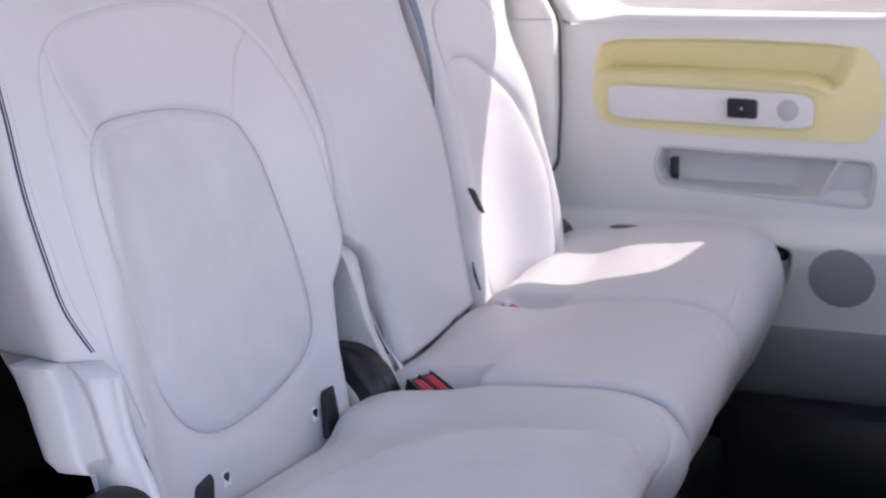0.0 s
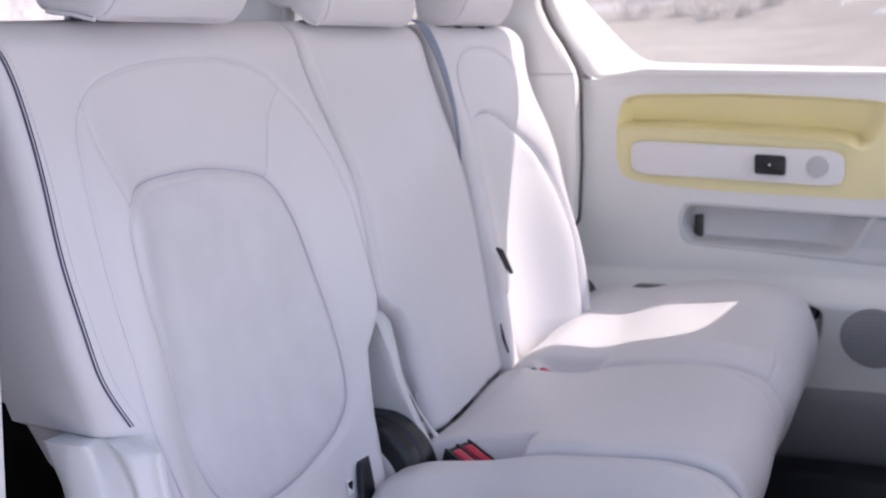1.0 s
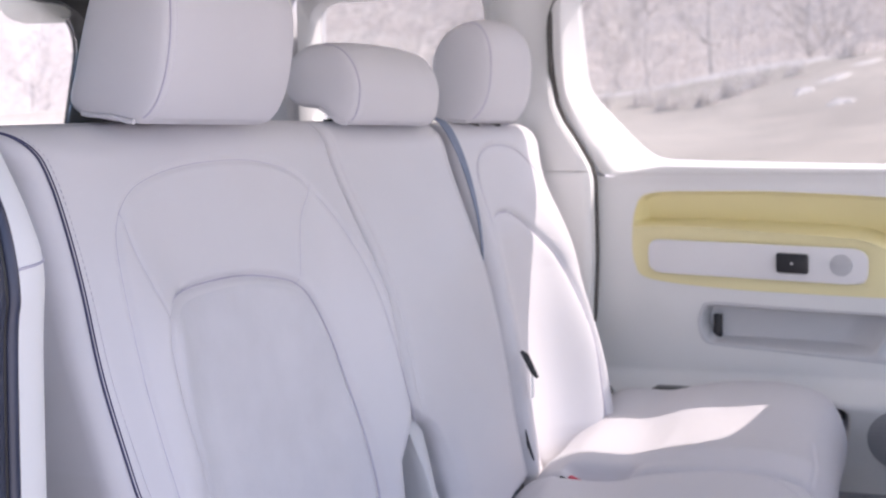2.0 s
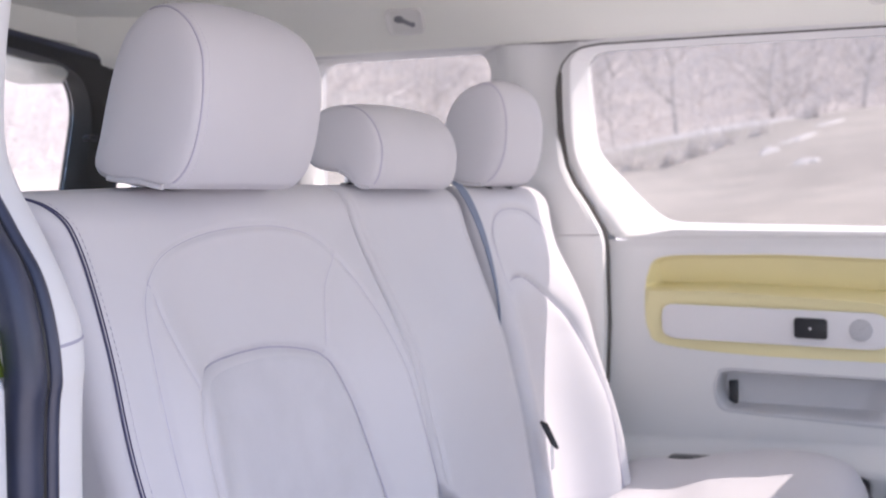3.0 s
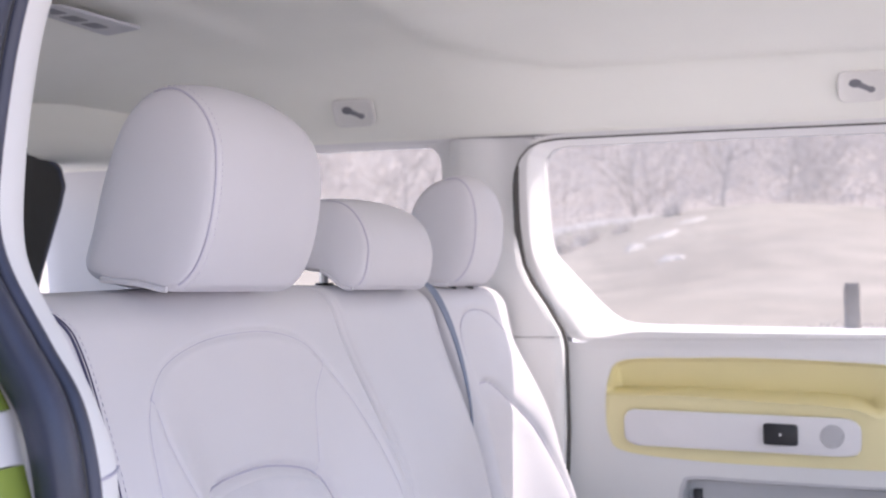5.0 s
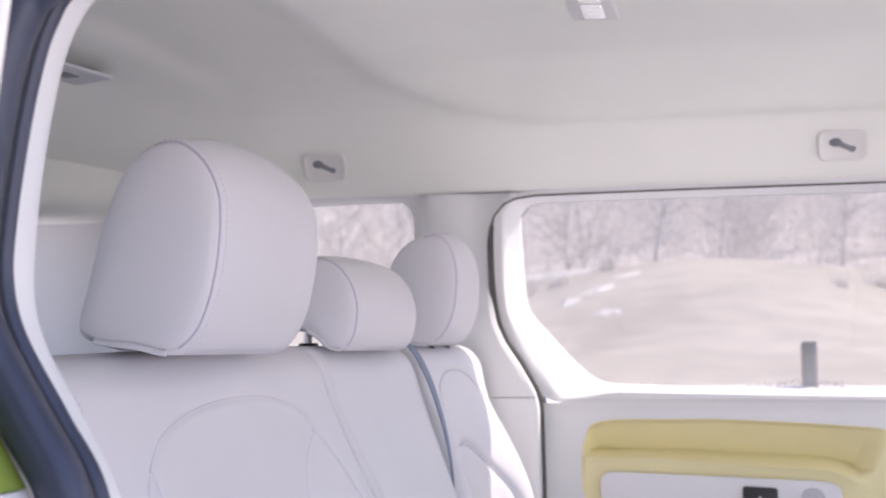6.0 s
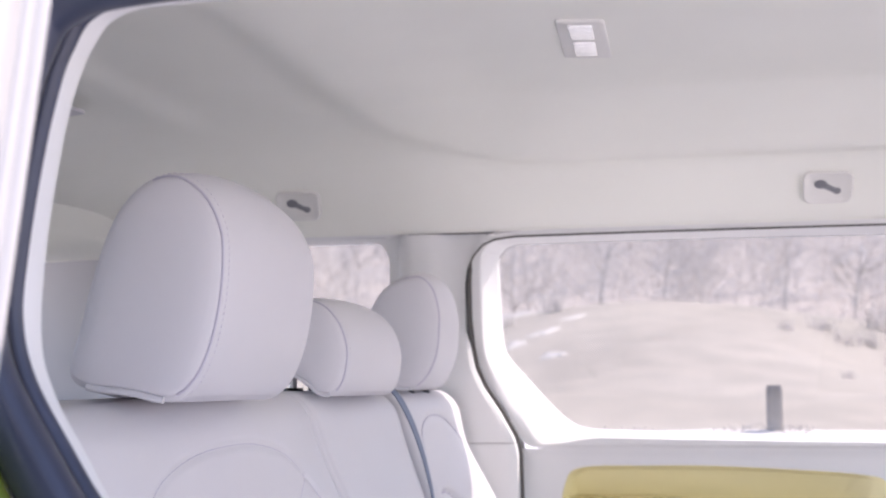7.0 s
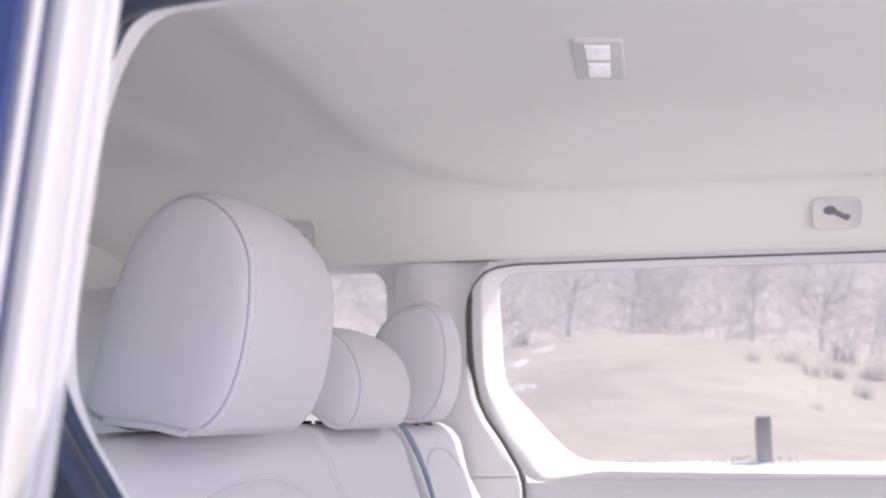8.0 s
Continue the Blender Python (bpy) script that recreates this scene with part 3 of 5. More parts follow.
def disc_panel(outline, relief, base, n=40):
    """A panel filled inwards from its outline; relief(x, z) is its height over the door face."""
    pts = np.array([(p.x, p.y) for p in outline])
    lo, hi = pts.min(0), pts.max(0)
    cz = (lo[1] + hi[1]) / 2
    h = (hi[1] - lo[1]) / 2
    spine = np.stack([np.clip(pts[:, 0], lo[0] + h, hi[0] - h), np.full(len(pts), cz)], 1)
    s = np.concatenate([[0.0], np.linspace(0.004, 0.12, 9), np.linspace(0.15, 1.0, n)])
    A = pts[None] + (spine - pts)[None] * s[:, None, None]
    d = np.repeat(s[:, None] * h, len(pts), 1)
    H = relief(A[:, :, 0], A[:, :, 1], d)
    return from_grid(np.stack([A[:, :, 0], base(A[:, :, 0], A[:, :, 1]) - H, A[:, :, 1]], -1), closed_u=True)


def ridge_z(x):
    return np.interp(x, [0.15, 0.28, 0.40, 0.50, 0.545, 0.567, 0.585], [1.263, 1.2655, 1.260, 1.2565, 1.253, 1.247, 1.238])


def yellow_relief(X, Z, d):
    """A wedge-shaped grip above a ledge, closed by a slanting facet ahead; the rest is flush."""
    top = np.interp(X, [0.16, 0.42, 0.61, 0.67], [1.314, 1.314, 1.302, 1.290])
    ridge = ridge_z(X)
    close = smoothstep(0.024, -0.020, X - (0.590 + 0.45 * (Z - 1.24)))
    deep = -0.046 * np.clip((top + 0.008 - Z) / (top + 0.008 - ridge), 0, 1) ** 0.9 * close * smoothstep(0.148, 0.178, X)
    lip = np.interp(X, [0.19, 0.53], [0.009, 0.017])
    ledge = np.clip((ridge - Z) / lip, 0, 1) ** 0.6
    h = deep * (1 - ledge) + 0.009 * ledge * np.exp(-np.clip(ridge - lip - Z, 0, 1) / 0.013) * close
    return 0.0012 + h * smoothstep(0.0, 0.007, d)


yellow = part("armrest_panel", disc_panel(YEL, yellow_relief, on_door, 70), M_YELLOW, door_1, "pale yellow moulded armrest panel", angle=60)
put_pad = lambda off: (lambda a, b, h: Vector((a, 1.150 - 0.010 - off - h, b)))
WHITE = round_outline([(0.187, 1.233), (0.545, 1.2205), (0.562, 1.210), (0.561, 1.163), (0.53, 1.1605), (0.205, 1.1735), (0.188, 1.182)], [0.02, 0.012, 0.012, 0.014, 0.01, 0.012, 0.012], 6)
part("insert", plate(resample(WHITE, 90), put_pad(-0.001), 0.003, 0.001), M_INSERT, yellow, "smooth white insert")
part("switch", plate(round_outline([(0.411, 1.2125), (0.4645, 1.2100), (0.4645, 1.1765), (0.411, 1.1785)], 0.006, 4), put_pad(0.003), 0.006, 0.002), M_BLACK, yellow, "black push switch with a white dot")
part("switch_mark", plate(round_outline([(0.4355, 1.1965), (0.4395, 1.1965), (0.4395, 1.1925), (0.4355, 1.1925)], 0.0015, 3), put_pad(0.0085), 0.001, 0.0003), M_INSERT, yellow)
part("vent_disc", plate([Vector((0.5175 + 0.0185 * math.cos(t), 1.1925 + 0.0185 * math.sin(t))) for t in np.linspace(0, 2 * math.pi, 40, endpoint=False)], put_pad(0.0025), 0.0025, 0.001), M_PERFW, yellow, "round perforated white disc")


def pocket_relief(X, Z, d):
    slope = X + (1.075 - Z) * 0.55
    right = smoothstep(0.515, 0.592, slope)
    h = -0.042 * (1 - right) - 0.012 * right + 0.012 * np.exp(-((slope - 0.590) / 0.012) ** 2)
    low = smoothstep(1.085, 1.05, Z)
    e = smoothstep(0.0, 1.0, (d - 0.005) / (0.007 + 0.018 * low))
    return 0.001 + (h - 0.001) * e


pocket = part("door_pocket", disc_panel(POCKET, pocket_relief, on_door, 70), M_POCKET, door_1, "recessed grey door pocket", angle=60)
part("pull_tab", block(0.2925, 0.3070, 1.180, 1.196, 1.056, 1.099, 0.002), M_BLACK, pocket, "black fabric pull tab")
spk = [Vector((0.619 + 0.057 * math.cos(t), 0.905 + 0.0535 * math.sin(t))) for t in np.linspace(0, 2 * math.pi, 56, endpoint=False)]
part("speaker_grille", plate(spk, lambda a, b, h: Vector((a, 1.117 + 0.2824 * (0.965 - b) - h, b)), 0.004, 0.0015), M_PERF, door_1, "round grey speaker grille")
# the shade inside the scooped hollow, put in as a black block
part("recess_dark", block(0.490, 0.523, 1.126, 1.16, 0.928, 0.951, 0.008, 3), M_BLACK, door_1, "black block for the shade in the release hollow")
part("arm_slot", block(0.205, 0.30, 1.088, 1.13, 0.966, 0.978, 0.004), M_BLACK, door_1, "black slot")
guard = [(0.806, 1.168), (0.806, 1.153), (0.802, 1.149), (0.785, 1.147), (0.760, 1.148), (0.735, 1.152), (0.700, 1.162), (0.672, 1.180), (0.664, 1.190)]
part("lower_guard", loft([[(x, y, z) for z, y in guard] + [(x, 1.21, 0.664), (x, 1.21, 0.806)] for x in (-0.05, 0.3, 0.7, 1.05)]), M_KICK, door_1, "darker grey lower kick panel")

# ---- coat hooks on the far roof rail ----


def coat_hook(x):
    """A square-ish moulded plate with a dark keyhole hook in it."""
    ob = thing("coat_hook", "pale moulded coat hook plate with dark keyhole", "coat hook", group="coat hooks", at=(x, 1.071, 1.735))
    ob.rotation_euler = (radians(30), 0, 0)
    ol = round_outline([(-0.036, -0.026), (0.036, -0.026), (0.039, 0.024), (-0.036, 0.026)], 0.014, 6)
    put = lambda a, b, h: Vector((a, -h, b))
    inner = [p * 0.80 for p in ol]
    part("plate", loft([[put(p.x, p.y, 0.0) for p in ol], [put(p.x, p.y, 0.0035) for p in ol], [put(p.x * 0.95, p.y * 0.94, 0.0060) for p in ol], [put(p.x, p.y, 0.0045) for p in inner], [put(p.x, p.y, 0.0030) for p in [q * 0.9 for q in inner]]]), M_HOOK, ob)
    hole = [Vector((-0.012 + 0.0115 * math.cos(t), 0.006 + 0.0085 * math.sin(t))) for t in np.linspace(0, 2 * math.pi, 20, endpoint=False)]
    slot = [Vector((0.017 + 0.0075 * math.cos(t), -0.008 + 0.0065 * math.sin(t))) for t in np.linspace(0, 2 * math.pi, 16, endpoint=False)]
    bar = round_outline([(-0.01, -0.001), (0.014, -0.0125), (0.018, -0.004), (-0.004, 0.009)], 0.002, 2)
    # hole and slot are thin dark plates, their inner shade put into the colour
    part("hook_hole", plate([q * 0.82 for q in hole], lambda a, b, h: put(a, b, 0.0012 + h), 0.003, 0.0005), M_GRILLE, ob, "dark disc for the shaded round hole")
    part("hook_slot", merge(plate([q * 0.80 for q in slot], lambda a, b, h: put(a, b, 0.0012 + h), 0.0028, 0.0005), plate([q * 0.80 for q in bar], lambda a, b, h: put(a, b, 0.0012 + h), 0.0026, 0.0005)), M_KICK, ob, "grey plate for the shaded narrow slot")
    return ob


coat_hook(-0.253)
coat_hook(0.575)

# ---- ceiling lamp and rear ceiling vent ----
lamp_z = ceiling_z(0.274, 0.537) - 0.0015
lamp = thing("ceiling_lamp", "pale ceiling lamp with two clear square lenses", "lamp", at=(0.274, 0.537, lamp_z))
LAMP_RIM = [(-0.021, -0.108), (0.033, -0.095), (0.025, 0.085), (-0.033, 0.070)]
LAMP_LENSES = ([(-0.009, -0.094), (0.018, -0.087), (0.015, -0.025), (-0.011, -0.032)], [(-0.012, -0.012), (0.013, -0.006), (0.009, 0.058), (-0.016, 0.051)])
put_l = lambda a, b, h: Vector((a, b, -h))
part("lamp_frame", plate(round_outline(LAMP_RIM, 0.006, 4), put_l, 0.005, 0.004), M_HOOK, lamp)
for lens in LAMP_LENSES:
    part("lens", plate(round_outline(lens, 0.003, 3), lambda a, b, h: put_l(a, b, h + 0.0042), 0.003, 0.001), M_LENS, lamp, "clear ribbed lens")
vent = thing("ceiling_vent", "flat grey roof console towards the rear", "ceiling vent", at=(-0.43, 0.55, 1.815))
part("console", plate(round_outline([(-0.055, -0.12), (0.0, -0.10), (0.02, 0.08), (-0.055, 0.11)], 0.01, 4), put_l, 0.004, 0.003), M_POCKET, vent)
for i in range(3):
    part("slot", plate(round_outline([(-0.04, -0.10 + 0.055 * i), (-0.015, -0.10 + 0.055 * i), (-0.015, -0.06 + 0.055 * i), (-0.04, -0.06 + 0.055 * i)], 0.004, 3), lambda a, b, h: put_l(a, b, h + 0.0034), 0.001, 0.0004), M_KICK, vent)

# ---- near doorway: trim, rubber seal, painted jamb ----
TRIM_IN = [(0.118, 0.505), (0.128, 0.90), (0.133, 1.223), (0.137, 1.312), (0.124, 1.353), (0.101, 1.398), (0.079, 1.436), (0.0705, 1.468), (0.073, 1.524), (0.080, 1.571), (0.088, 1.607), (0.100, 1.635),
           (0.118, 1.652), (0.16, 1.657), (0.30, 1.657), (0.80, 1.657), (1.88, 1.657)]
SEAL_IN = [(0.135, 0.505), (0.143, 0.90), (0.149, 1.235), (0.154, 1.30), (0.143, 1.358), (0.120, 1.397), (0.093, 1.442), (0.084, 1.475), (0.086, 1.510), (0.093, 1.556), (0.101, 1.593), (0.110, 1.619),
           (0.126, 1.640), (0.17, 1.651), (0.30, 1.653), (0.80, 1.653), (1.88, 1.653)]
a_in = smooth_path([(x, -0.400, z) for x, z in TRIM_IN], 8)
a_out = smooth_path([(x, -0.462, z) for x, z in SEAL_IN], 8)
doorway = thing("doorway", "open near doorway with pale trim and thick black rubber seal", "doorway", kind="structure")


def ribbon(i0, i1, name):
    rows = []
    for p, q_ in list(zip(a_in, a_out))[i0:i1]:
        back = Vector((-0.020, 0.0, 0.004))
        row = [p + back]
        for t in np.linspace(0, 1, 9):
            v = p.lerp(q_, t)
            v = v + Vector((0.004 * math.sin(math.pi * t) - 0.006 * (1 - t) ** 6, 0, 0))
            row.append(v)
        row.append(q_ + back)
        rows.append(row)
    return part(name, loft(rows), M_TRIM, doorway, angle=60)


cut = min(range(len(a_in)), key=lambda i: abs(a_in[i].z - 1.316))
ribbon(0, cut + 1, "lower_trim")
ribbon(cut, len(a_in), "upper_trim")
low = min((q for q in a_out if q.x < 0.2), key=lambda q: abs(q.z - 1.317))
joint = [a_in[cut].lerp(low, t) + Vector((0.004 * math.sin(math.pi * t) - 0.006 * (1 - t) ** 6, 0, 0)) for t in np.linspace(0, 1, 12)]
part("trim_joint", tube(joint, 0.0012, 6), M_SEAM, doorway, "thin joint between the trims")
seal_mid = [p + Vector((-0.010, -0.020, -0.001)) for p in a_out]
part("rubber_seal", tube(seal_mid, 0.0145, 16, flat=1.25), M_RUBBER, doorway, "thick black rubber bulb")
part("seal_lip", tube([p + Vector((0.001, -0.003, 0.0)) for p in a_out], 0.0058, 10), M_RUBBER, doorway, "thin black inner lip")
part("seal_groove", tube([p + Vector((-0.004, -0.010, 0.0)) for p in a_out], 0.0065, 8), M_BLACK, doorway)

# ---- seats ----
LEAN = 0.19


def back_point(y, z, w):
    """A point of a backrest: w metres in front of the leaning back plane."""
    sag = 0.009 * smoothstep(0.08, -0.22, np.asarray(y, float)) * smoothstep(1.36, 1.43, np.asarray(z, float))
    return np.stack([w - LEAN * (z - 1.43), y, z - sag], axis=-1)


def backrest(yl, yr, z0, z1, front, depth, nz, nu, rl, rr, rt=0.035):
    """A padded back: front(Y, Z) its relief, rl, rr, rt the rounding of left, right and top edge."""
    th = np.linspace(0, math.pi / 2, 10)[1:]
    z = np.concatenate([np.linspace(z0, z1 - rt, nz), z1 - rt + rt * np.sin(th)])
    drop_t = np.concatenate([np.zeros(nz), rt * (1 - np.cos(th))])
    u = np.linspace(0, 1, nu)
    u = 0.35 * (0.5 - 0.5 * np.cos(math.pi * u)) + 0.65 * u
    L, R = yl(z)[:, None], yr(z)[:, None]
    Y, Z = L + (R - L) * u[None, :], np.repeat(z[:, None], nu, axis=1)
    W = front(Y, Z) - drop_t[:, None]
    for e, r in ((Y - L, rl), (R - Y, rr)):
        q = np.clip(1 - e / r, 0, 1)
        W = W - r * (1 - np.sqrt(np.clip(1 - q * q, 0, 1)))
    F = back_point(Y, Z, W)
    bd = -depth + drop_t * 0.9
    ring_r = back_point(R[:, 0], z, bd)[:, None, :]
    ring_l = back_point(L[:, 0] + 0.02 + 0.17 * smoothstep(0.96, 0.86, z), z, bd)[:, None, :]
    mid = 0.5 * (ring_r + ring_l)
    P = np.concatenate([F, ring_r, mid, ring_l], axis=1)
    bm = from_grid(P, closed_u=True)
    bm.verts.ensure_lookup_table()
    n = P.shape[1]
    bm.faces.new([bm.verts[i] for i in range(n)])
    bm.faces.new([bm.verts[(P.shape[0] - 1) * n + i] for i in range(n)])
    return bm


def groove(d, depth, width):
    return -depth * np.exp(-(d / width) ** 2)


INSERT = smooth_path([(-0.148, 1.190), (-0.146, 1.222), (-0.125, 1.246), (-0.071, 1.259), (0.03, 1.264), (0.110, 1.256), (0.160, 1.243), (0.187, 1.216), (0.208, 1.170), (0.222, 1.098), (0.231, 1.029),
                      (0.232, 0.975), (0.220, 0.940), (0.188, 0.910), (0.126, 0.890), (0.047, 0.879), (-0.012, 0.883), (-0.050, 0.905), (-0.076, 0.945), (-0.098, 1.00), (-0.121, 1.06), (-0.139, 1.125)], 4, closed=True)
WING = smooth_path([(-0.150, 0.93), (-0.169, 1.00), (-0.177, 1.064), (-0.186, 1.138), (-0.191, 1.241), (-0.182, 1.312), (-0.160, 1.347), (-0.122, 1.370), (-0.055, 1.385), (0.035, 1.391), (0.123, 1.388),
                    (0.195, 1.371), (0.246, 1.331), (0.267, 1.282), (0.277, 1.217), (0.288, 1.150), (0.298, 1.095), (0.300, 1.06)], 4)
YOKE = [(0.158, 1.244), (0.178, 1.285), (0.194, 1.320), (0.222, 1.354)]
YOKE_L = [(-0.140, 1.236), (-0.152, 1.270), (-0.160, 1.305), (-0.163, 1.343)]


def near_front(Y, Z):
    f = smoothstep(1.41, 1.2, Z)
    w = 0.008 + f * (0.046 * np.exp(-((Y - 0.292) / 0.062) ** 2) + 0.028 * np.exp(-((Y + 0.155) / 0.05) ** 2))
    w = w - 0.012 * np.exp(-(((Y - 0.06) / 0.13) ** 2)) * np.exp(-(((Z - 1.08) / 0.16) ** 2))
    d, inside = dist_to(INSERT, Y, Z)
    w = w + np.where(inside, 0.009 * (1 - np.exp(-d / 0.014)), 0.008 * (1 - np.exp(-d / 0.007)) * np.exp(-d / 0.03)) + groove(d, 0.0025, 0.004)
    d2, _ = dist_to(WING, Y, Z, closed=False)
    w = w + groove(d2, 0.0026, 0.0032) + 0.003 * np.exp(-(d2 / 0.025) ** 2)
    for line in (YOKE, YOKE_L):
        d3, _ = dist_to(line, Y, Z, closed=False)
        w = w + groove(d3, 0.0018, 0.003)
    w = w + 0.013 * smoothstep(0.90, 0.84, Z) * np.exp(-((Y - 0.05) / 0.15) ** 4)
    w = w + 0.0016 * np.sin(Y * 31 + Z * 17) * np.sin(Z * 23 - Y * 12)
    return w


def mid_front(Y, Z):
    w = 0.008 + smoothstep(1.42, 1.2, Z) * (0.052 * (1 - 0.45 * ((Y - 0.46) / 0.2) ** 2))
    for y_top, y_low in ((0.645, 0.672), (0.318, 0.340)):
        edge = y_top + (y_low - y_top) * smoothstep(1.42, 1.0, Z)
        w = w + groove(np.abs(Y - edge), 0.0035, 0.003)
    w = w - 0.012 * smoothstep(0.43, 0.38, Y) * smoothstep(1.07, 0.97, Z)
    # the rolled lower edge over the cushion
    foot = np.interp(Y, [0.40, 0.436, 0.51, 0.58, 0.655], [0.873, 0.882, 0.892, 0.901, 0.900])
    w = w - 0.045 * np.clip((foot + 0.010 - Z) / 0.020, 0, 1) ** 2
    w = w + 0.002 * np.sin(Y * 24 + 1.3) * np.sin(Z * 21)
    return w


FAR_IN = smooth_path([(0.742, 1.19), (0.757, 1.262), (0.808, 1.290), (0.878, 1.290), (0.925, 1.26), (0.955, 1.20), (0.955, 1.10), (0.925, 1.0),
                      (0.90, 0.91), (0.85, 0.88), (0.79, 0.90), (0.76, 1.02)], 4, closed=True)
FAR_WING = smooth_path([(0.735, 1.15), (0.745, 1.28), (0.765, 1.36), (0.82, 1.395), (0.90, 1.400), (0.97, 1.385), (1.01, 1.33), (1.015, 1.22), (0.985, 1.10), (0.955, 1.0)], 4)


def far_front(Y, Z):
    f = smoothstep(1.42, 1.2, Z)
    ridge = np.interp(Z, [0.76, 0.95, 1.20, 1.42], [0.915, 0.925, 0.985, 1.0])
    w = 0.006 + f * ((0.058 + 0.030 * smoothstep(1.22, 0.98, Z)) * np.exp(-((Y - ridge) / 0.055) ** 2) + 0.03 * np.exp(-((Y - 0.72) / 0.05) ** 2))
    d, inside = dist_to(FAR_IN, Y, Z)
    w = w + np.where(inside, 0.009 * (1 - np.exp(-d / 0.014)), 0.008 * (1 - np.exp(-d / 0.007)) * np.exp(-d / 0.03)) + groove(d, 0.0025, 0.004)
    d2, _ = dist_to(FAR_WING, Y, Z, closed=False)
    return w + groove(d2, 0.003, 0.004) + 0.0016 * np.sin(Y * 27) * np.sin(Z * 25)


def table(zs, ys):
    return lambda z: np.interp(z, zs, ys)


near_l = table([0.76, 0.955, 1.005, 1.014, 1.10, 1.20, 1.32, 1.38, 1.41, 1.44], [-0.125, -0.175, -0.198, -0.218, -0.239, -0.252, -0.262, -0.274, -0.290, -0.294])
NEAR_ROUND = 0.024
near_r = table([0.76, 0.93, 1.016, 1.065, 1.085, 1.44], [0.266, 0.266, 0.274, 0.302, 0.308, 0.306])
mid_l = table([0.76, 0.90, 0.95, 0.99, 1.02, 1.045, 1.06, 1.075, 1.44], [0.392, 0.392, 0.392, 0.387, 0.374, 0.354, 0.330, 0.313, 0.3085])
mid_r = table([0.76, 0.90, 1.05, 1.44], [0.690, 0.700, 0.697, 0.664])
far_l = table([0.76, 1.44], [0.702, 0.700])
far_r = table([0.76, 0.93, 1.0, 1.16, 1.40, 1.44], [0.945, 0.955, 0.978, 1.022, 1.092, 1.085])

rear_seat = thing("rear_bench_seat", "white leatherette double rear seat with suede panels on the van floor", "car seat", at=(0.1, 0.2, 0.5))


def seat_part(name, bm, material, owner, label="", **kw):
    ob = part(name, bm, material, owner, label, **kw)
    top = owner
    off = Vector((0, 0, 0))
    while top is not None:
        off += top.location
        top = top.parent
    ob.data.transform(Matrix.Translation(-off))
    return ob


seat_part("backrest", backrest(near_l, near_r, 0.775, 1.437, near_front, 0.13, 260, 230, NEAR_ROUND, 0.022), M_LEATHER, rear_seat,
          "white backrest with stitched wings and a smooth oval panel", angle=60)
seat_part("center_backrest", backrest(mid_l, mid_r, 0.80, 1.437, mid_front, 0.10, 120, 90, 0.016, 0.02), M_LEATHER, rear_seat,
          "plain white middle backrest", angle=60)

# the suede oval, laid just over the padding
suede_d = resample([(p.x, p.y) for p in INSERT], 120)
c_in = Vector((0.065, 1.05))
rings = []
for s in np.linspace(1.0, 0.0, 46):
    row = []
    for p in suede_d:
        v = c_in + (Vector(p) - c_in) * (0.972 * s)
        row.append((v.x, v.y))
    rings.append(row)
arr = np.array(rings)
Wv = near_front(arr[:, :, 0], arr[:, :, 1]) + 0.0025 * smoothstep(1.0, 0.97, np.linspace(1.0, 0.0, 46))[:, None] - 0.0015
seat_part("backrest_panel", from_grid(back_point(arr[:, :, 0], arr[:, :, 1], Wv), closed_u=True), M_SUEDE, rear_seat,
          "soft white suede oval panel", angle=60)

# thin sewn seams
for line, closed, r in ((INSERT, True, 0.0010), (WING, False, 0.0005), (YOKE, False, 0.0005), (YOKE_L, False, 0.0004)):
    L = np.array([(p[0], p[1]) for p in line])
    if not closed and len(L) < 8:
        L = np.array([(p.x, p.y) for p in smooth_path([(a, b) for a, b in L], 6)])
    Wl = near_front(L[:, :1], L[:, 1:])[:, 0]
    pts = back_point(L[:, 0], L[:, 1], Wl + (0.0012 if closed else 0.0))
    seat_part("seam", tube([Vector(q) for q in pts], r, 6, closed=closed), M_SEAM, rear_seat)

# navy piping along the outer edge, with a line of stitches beside it
PIPE = [(-0.292, 1.434), (-0.276, 1.426), (-0.260, 1.404), (-0.250, 1.372), (-0.243, 1.33), (-0.238, 1.27), (-0.233, 1.19), (-0.224, 1.12), (-0.214, 1.07), (-0.195, 1.022)]


def on_near(y, z, lift):
    """A point on the near backrest, its outer rounding included."""
    Y, Z = np.array([[y]]), np.array([[z]])
    w = near_front(Y, Z)[0, 0]
    q = min(max(1 - (y - float(near_l(z))) / NEAR_ROUND, 0), 1)
    w -= NEAR_ROUND * (1 - math.sqrt(max(1 - q * q, 0)))
    t = max(z - (1.437 - 0.035), 0) / 0.035
    w -= 0.035 * (1 - math.sqrt(max(1 - t * t, 0)))
    return Vector(back_point(np.array(y), np.array(z), np.array(w + lift)))


pipe_path = [on_near(p[0], p[1], 0.001) for p in smooth_path([(a, b, 0) for a, b in PIPE], 8)]
seat_part("piping", merge(tube(pipe_path, 0.0011, 8), tube([p + Vector((0.0010, 0.0036, 0.0)) for p in pipe_path], 0.0007, 8)), M_PIPE, rear_seat, "thin double navy piping")


def stitches(path, step=0.0062, length=0.0036, r=0.0005):
    out = []
    acc = 0.0
    for a, b in zip(path, path[1:]):
        seg = (b - a).length
        while acc < seg and seg > 1e-9:
            m = a.lerp(b, acc / seg)
            d = (b - a).normalized()
            out.append(tube([m - d * length / 2, m + d * length / 2], r, 5))
            acc += step
        acc -= seg
    return merge(*out)


